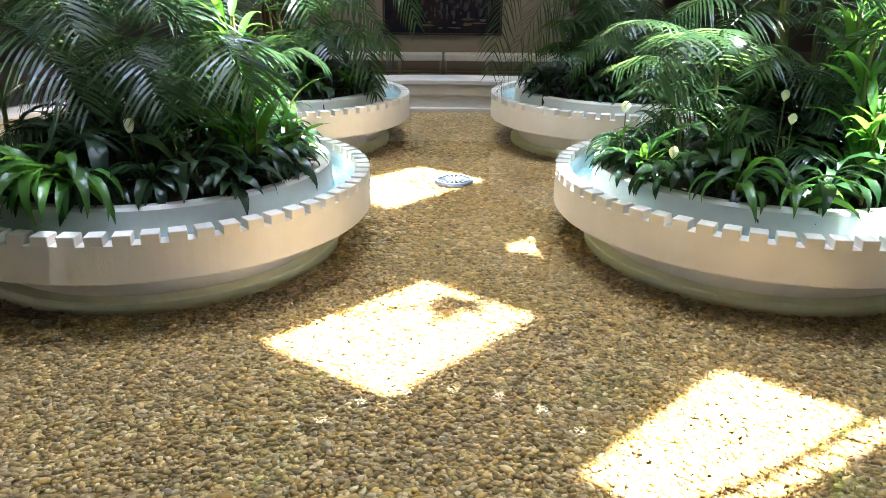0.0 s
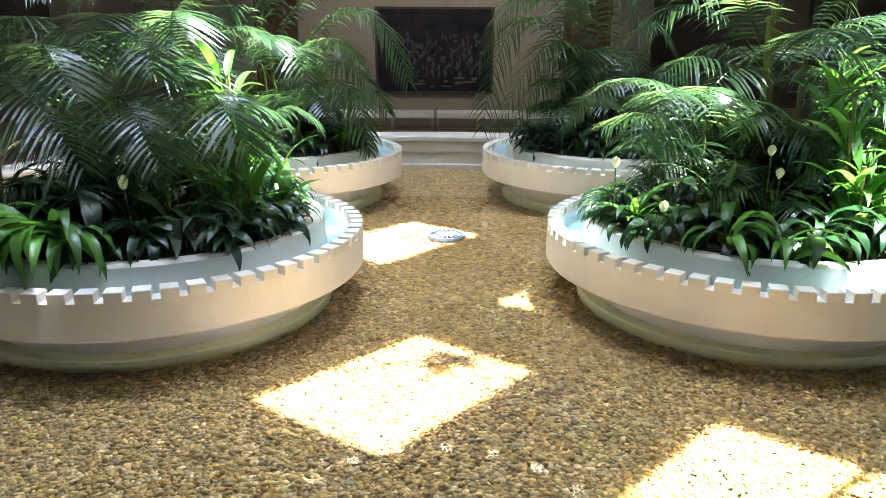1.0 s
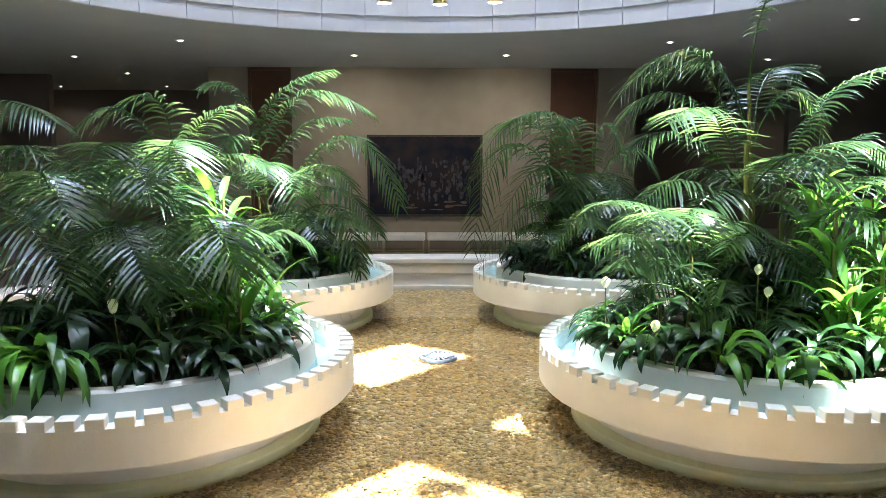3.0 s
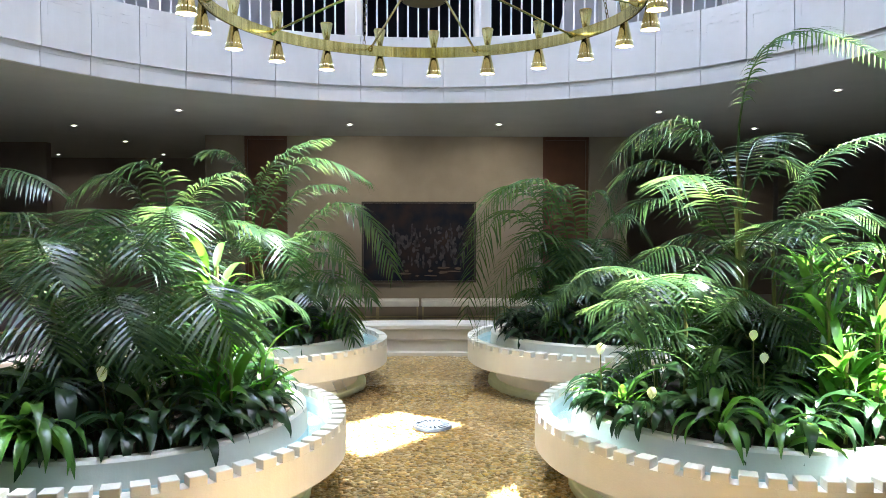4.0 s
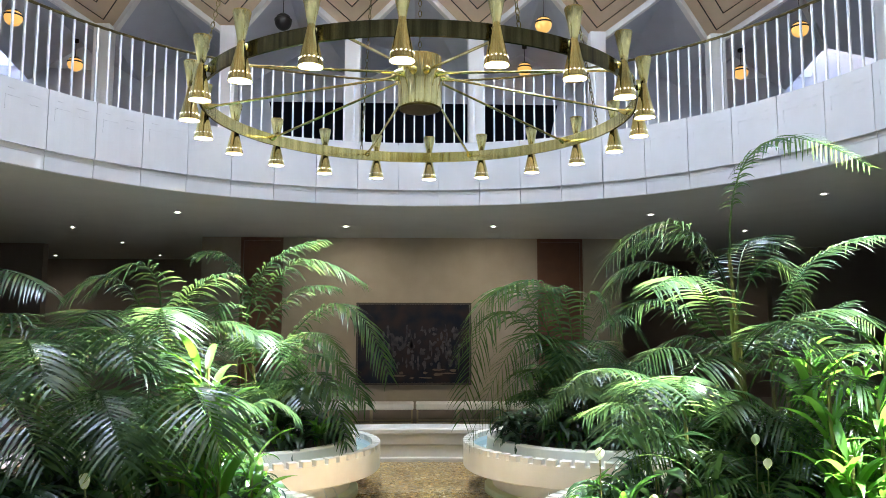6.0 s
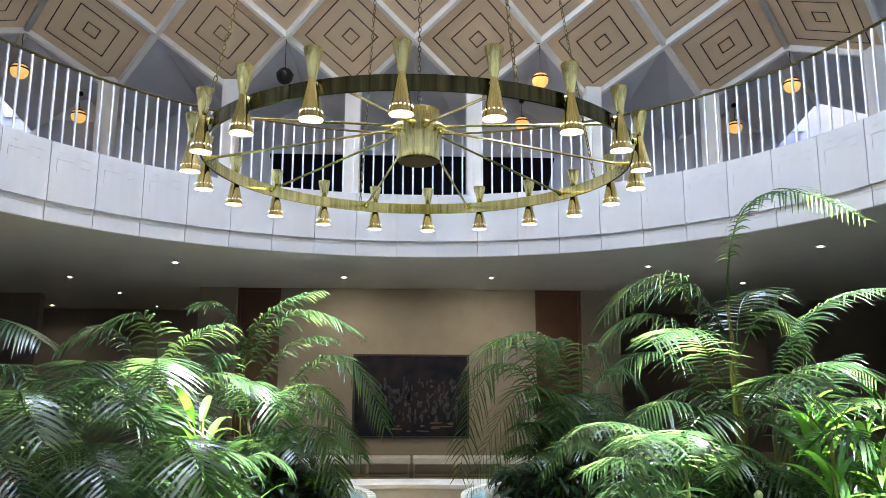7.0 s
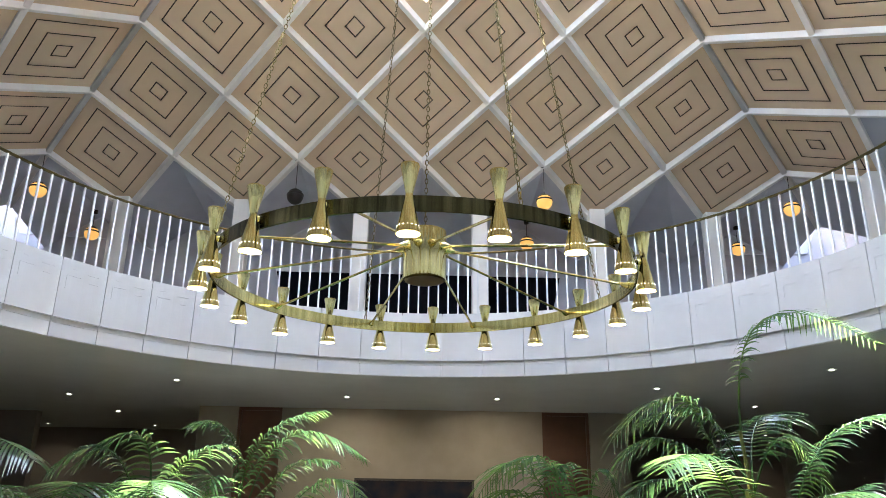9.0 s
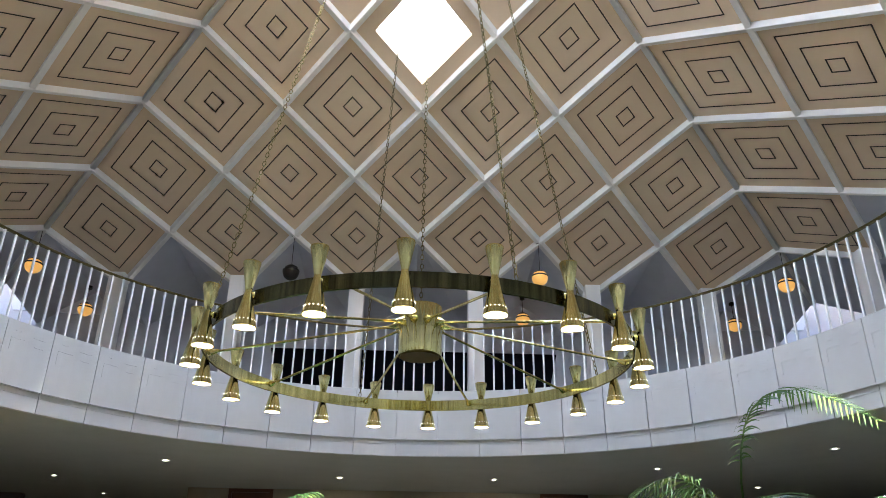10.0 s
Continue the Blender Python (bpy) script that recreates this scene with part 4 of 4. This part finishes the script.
def blade(L, w, arch, petiole, mt, rnd, wave=0.0, fold=0.25, name="leaf"):
    """One arching leaf: a stalk and a pointed folded blade, growing from the origin towards +x."""
    bm = B()
    n = 9
    pts = []
    for k in range(n + 1):
        s = k / n
        ang = radians(78) - arch * (s ** 1.2)
        if k == 0:
            pts.append(Vector((0, 0, 0)))
        else:
            pts.append(pts[-1] + Vector((math.cos(ang), 0, math.sin(ang))) * L / n)
    prev = None
    for k, p in enumerate(pts):
        s = k / n
        if s < petiole:
            h = 0.004
        else:
            u = (s - petiole) / (1 - petiole)
            h = max(0.001, w * 0.5 * (math.sin(math.pi * min(1.0, u ** 0.75)) ** 0.85))
        t = (pts[min(k + 1, n)] - pts[max(k - 1, 0)]).normalized()
        up = Vector((-t.z, 0, t.x))
        if up.z < 0 and t.x > 0:
            up = -up
        wv = wave * math.sin(s * 14 + rnd.random() * 2)
        cur = (bm.verts.new(p + Vector((0, -h, 0)) + up * (h * fold + wv * h)), bm.verts.new(p), bm.verts.new(p + Vector((0, h, 0)) + up * (h * fold - wv * h)))
        if prev:
            bm.faces.new((prev[0], prev[1], cur[1], cur[0]))
            bm.faces.new((prev[1], prev[2], cur[2], cur[1]))
        prev = cur
    for f_ in bm.faces:
        f_.smooth = True
    me = bpy.data.meshes.new(name)
    bm.to_mesh(me)
    bm.free()
    me.materials.append(mt)
    return me


LILY = [blade(rg.uniform(0.34, 0.48), rg.uniform(0.055, 0.075), rg.uniform(1.9, 2.9), 0.3, M_LILY, rg, 0.25) for _ in range(7)]
STRAP = [blade(rg.uniform(0.34, 0.46), rg.uniform(0.05, 0.068), rg.uniform(2.1, 3.3), 0.08, M_STRAP, rg, 0.15, 0.35) for _ in range(5)]
CORD = [blade(rg.uniform(0.32, 0.46), rg.uniform(0.048, 0.062), rg.uniform(0.8, 2.1), 0.1, M_CORDY, rg, 0.1, 0.3) for _ in range(5)]
THIN = [blade(rg.uniform(0.28, 0.42), 0.022, rg.uniform(1.2, 2.2), 0.02, M_PALM, rg, 0.0, 0.3) for _ in range(4)]


def clump(x, y, z, kind, n, label, scale=1.0, lean=None, zspread=0.0):
    src = {"lily": LILY, "strap": STRAP, "cord": CORD, "thin": THIN}[kind]
    names = {"lily": "peace_lily", "strap": "strap_leaf_plant", "cord": "leafy_shrub", "thin": "grassy_plant"}[kind]
    ob = empty(names, pose(x, y, z), label, "plant", names.replace("_", " ") + "s")
    for i in range(n):
        a = 360 * i / n + rg.uniform(-25, 25)
        if lean is not None and rg.random() < 0.6:
            a = lean + rg.uniform(-75, 75)
        s = scale * rg.uniform(0.7, 1.15)
        m = pose(rg.uniform(-0.03, 0.03), rg.uniform(-0.03, 0.03), rg.uniform(0, zspread), 0, 0, a) @ pose(0, 0, 0, rg.uniform(-18, 18), rg.uniform(-18, 14), 0) @ Matrix.Scale(s, 4)
        share("leaf", rg.choice(src), ob, m)
    if zspread:
        part("stem", tube(B(), [(0, 0, -0.05), (0.01, 0, zspread * 0.5), (0, 0.01, zspread + 0.02)], 0.012, 6), M_STEM, ob)
    return ob


LL = "peace lily clump with dark glossy drooping leaves in the planter"
for k, (cx, cy) in enumerate(PLANTERS):
    n = 24 if k < 2 else 17
    for i in range(n):
        a = 2 * math.pi * (i + rg.uniform(-0.3, 0.3)) / n
        r = rg.uniform(0.72, 0.93)
        if cy + r * math.sin(a) > cy + 0.75:
            continue
        clump(cx + r * math.cos(a), cy + r * math.sin(a), 0.52, "lily", rg.randint(22, 27), LL, rg.uniform(0.8, 1.08), math.degrees(a), rg.uniform(0.02, 0.2))
    for i in range(14):
        a = rg.uniform(0, 2 * math.pi)
        r = rg.uniform(0.25, 0.65)
        clump(cx + r * math.cos(a), cy + r * math.sin(a), 0.52, "lily" if i % 2 else "thin", 14, LL if i % 2 else "low grassy plant with narrow green leaves", 1.35, None, rg.uniform(0.1, 0.35))
SL = "strap-leaved plant with bright green leaves hanging over the rim"
CL = "leafy shrub with broad bright green leaves on a short stem"
for sx, sy, sc in ((-2.02, -1.61, 1.0), (-2.42, -1.44, 0.9), (-2.1, -1.58, 1.1), (1.66, -1.45, 1.0), (1.92, -1.56, 1.0), (2.75, -1.35, 0.9)):
    clump(sx, sy - 0.03, 0.54, "strap", 15 if sx < 0 else 9, SL, sc * (1.25 if sx < 0 else 1.05), -90, 0.14)
for sx, sy, sz, n, sc in ((-1.2, -1.05, 1.42, 26, 1.0), (-1.12, -1.08, 1.15, 22, 1.2), (-1.0, -0.75, 0.8, 14, 1.0), (-1.25, -0.7, 1.0, 14, 1.1), (2.45, -1.35, 0.95, 20, 1.0), (2.68, -1.26, 1.25, 24, 1.1), (2.85, -1.08, 1.5, 26, 1.2), (2.45, -1.15, 1.35, 20, 1.1), (2.65, -0.95, 0.85, 22, 1.0), (2.95, -0.7, 1.1, 22, 1.1), (2.95, -1.05, 0.75, 18, 0.9), (2.6, -0.65, 1.15, 22, 1.1), (3.1, -0.4, 1.35, 22, 1.2), (2.8, -0.3, 1.45, 24, 1.2), (2.5, -1.15, 0.7, 16, 0.9), (2.78, -0.85, 1.15, 24, 1.0), (3.0, -0.6, 1.4, 24, 1.1), (1.3, -0.95, 0.6, 12, 0.8), (-0.95, 2.15, 0.6, 14, 0.9), (-1.3, 1.9, 0.6, 12, 0.8), (1.5, 2.0, 0.55, 10, 0.7), (1.2, -0.5, 0.6, 10, 0.8)):
    clump(sx, sy, 0.55, "cord", n, CL, sc, None, sz - 0.55 + 0.1)
# flower spathes
for fx, fy, fz, s in ((-1.71, -1.45, 0.97, 1.1), (1.34, -1.3, 0.81, 1.0), (2.04, -1.2, 0.99, 0.9), (2.02, -1.1, 1.11, 0.9), (1.14, -0.9, 1.0, 1.0)):
    fl = empty("flower", pose(fx, fy, 0.53), "pale cream peace lily spathe on a thin stalk", "flower", "lily flowers")
    part("stalk", tube(B(), [(0.02, 0.05, 0.0), (0.01, 0.02, (fz - 0.53) * 0.6), (0, 0, fz - 0.53)], 0.004, 5), M_STEM, fl)
    bm = B()
    c = bm.verts.new((0, -0.012 * s, fz - 0.53 + 0.01))
    ring_ = [bm.verts.new((0.027 * s * math.sin(t) * (1 - 0.3 * math.cos(t)), 0.006 * math.sin(3 * t), fz - 0.53 + 0.012 - 0.038 * s * math.cos(t))) for t in [k * math.pi / 7 for k in range(14)]]
    for i in range(14):
        bm.faces.new((c, ring_[i], ring_[(i + 1) % 14]))
    part("spathe", bm, M_FLOWER, fl, smooth=True)

# ---- pebbles and water ----
tagged(part("water_pool", disc(B(), 4.46, 0.028, 96), M_WATER), "thin clear water film over the pebbles", "water", kind="structure")
ph = np.random.RandomState(3)


def pebble_cloud(name, x0, x1, y0, y1, sp, size):
    xs, ys = np.meshgrid(np.arange(x0, x1, sp), np.arange(y0, y1, sp * 0.86))
    xs[1::2] += sp / 2
    p = np.c_[xs.ravel(), ys.ravel()] + ph.uniform(-sp * 0.32, sp * 0.32, (xs.size, 2))
    keep = (np.hypot(p[:, 0], p[:, 1]) < 4.45)
    for cx, cy in PLANTERS:
        keep &= np.hypot(p[:, 0] - cx, p[:, 1] - cy) > 1.02
    p = p[keep]
    n = len(p)
    base = [(0, 0, 1)] + [(math.cos(a), math.sin(a), 0.42) for a in np.arange(6) * math.pi / 3] + [(0.8 * math.cos(a), 0.8 * math.sin(a), -0.6) for a in (np.arange(6) + 0.5) * math.pi / 3]
    base = np.array(base) / np.linalg.norm(base, axis=1)[:, None]
    faces = [(0, 1 + k, 1 + (k + 1) % 6) for k in range(6)]
    for k in range(6):
        faces += [(1 + k, 7 + k, 1 + (k + 1) % 6), (1 + (k + 1) % 6, 7 + k, 7 + (k + 1) % 6)]
    faces = np.array(faces)
    m = len(base)
    big = size * np.exp(ph.normal(0, 0.22, n))
    ax = np.c_[big * ph.uniform(0.85, 1.25, n), big * ph.uniform(0.55, 0.85, n), big * ph.uniform(0.25, 0.4, n)]
    v = base[None] * (1 + ph.uniform(-0.1, 0.1, (n, m, 1))) * ax[:, None, :]
    tl = ph.uniform(-0.16, 0.16, n)
    v = np.stack([v[..., 0] * np.cos(tl)[:, None] - v[..., 2] * np.sin(tl)[:, None], v[..., 1], v[..., 0] * np.sin(tl)[:, None] + v[..., 2] * np.cos(tl)[:, None]], -1)
    a = ph.uniform(0, 2 * math.pi, n)
    v = np.stack([v[..., 0] * np.cos(a)[:, None] - v[..., 1] * np.sin(a)[:, None], v[..., 0] * np.sin(a)[:, None] + v[..., 1] * np.cos(a)[:, None], v[..., 2]], -1)
    v += np.c_[p, ph.uniform(-0.004, 0.007, n)][:, None, :]
    f = (faces[None] + (np.arange(n) * m)[:, None, None]).reshape(-1)
    me = bpy.data.meshes.new(name)
    me.vertices.add(n * m)
    me.vertices.foreach_set("co", v.reshape(-1))
    nf = len(f) // 3
    me.loops.add(len(f))
    me.loops.foreach_set("vertex_index", f)
    me.polygons.add(nf)
    me.polygons.foreach_set("loop_start", np.arange(nf) * 3)
    me.polygons.foreach_set("use_smooth", np.ones(nf, dtype=bool))
    me.update(calc_edges=True)
    me.materials.append(M_PEB)
    return tagged(new(name, me), "wet golden brown river pebbles covering the pool", "pebbles", kind="stuff")


# finer stones where the camera looks closest, coarser ones far off or out of view
pebble_cloud("pebbles", -2.7, 2.7, -3.3, -0.9, 0.0190, 0.0165)
for x0, x1, y0, y1 in ((-4.4, -2.7, -3.3, -0.9), (2.7, 4.4, -3.3, -0.9), (-4.4, 4.4, -4.45, -3.3)):
    pebble_cloud("pebbles", x0, x1, y0, y1, 0.0300, 0.0260)
pebble_cloud("pebbles", -4.4, 4.4, -0.9, 4.45, 0.0270, 0.0232)

# a stretch of single pebbles in the middle of the pool
bed = bpy.data.objects["ground_pool_bed"]
rp = random.Random(11)
peb = []
for k in range(6):
    bm = B()
    bmesh.ops.create_icosphere(bm, subdivisions=1, radius=1.0)
    for v in bm.verts:
        v.co *= rp.uniform(0.88, 1.08)
    a, b = rp.uniform(0.018, 0.024), rp.uniform(0.012, 0.016)
    bmesh.ops.scale(bm, vec=(a, b, rp.uniform(0.007, 0.010)), verts=bm.verts)
    for f_ in bm.faces:
        f_.smooth = True
    me = bpy.data.meshes.new("pebble")
    bm.to_mesh(me)
    bm.free()
    me.materials.append(M_PEB1)
    peb.append(me)
for i in range(300):
    x, y = rp.uniform(-1.0, 1.0), rp.uniform(-3.3, -1.6)
    share("pebble", rp.choice(peb), bed, pose(x, y, rp.uniform(0.008, 0.014), rp.uniform(-12, 12), rp.uniform(-12, 12), rp.uniform(0, 360)))

# the raised pool with all that stands in it is drawn at six to five: scaled about the camera's eye to fit its view
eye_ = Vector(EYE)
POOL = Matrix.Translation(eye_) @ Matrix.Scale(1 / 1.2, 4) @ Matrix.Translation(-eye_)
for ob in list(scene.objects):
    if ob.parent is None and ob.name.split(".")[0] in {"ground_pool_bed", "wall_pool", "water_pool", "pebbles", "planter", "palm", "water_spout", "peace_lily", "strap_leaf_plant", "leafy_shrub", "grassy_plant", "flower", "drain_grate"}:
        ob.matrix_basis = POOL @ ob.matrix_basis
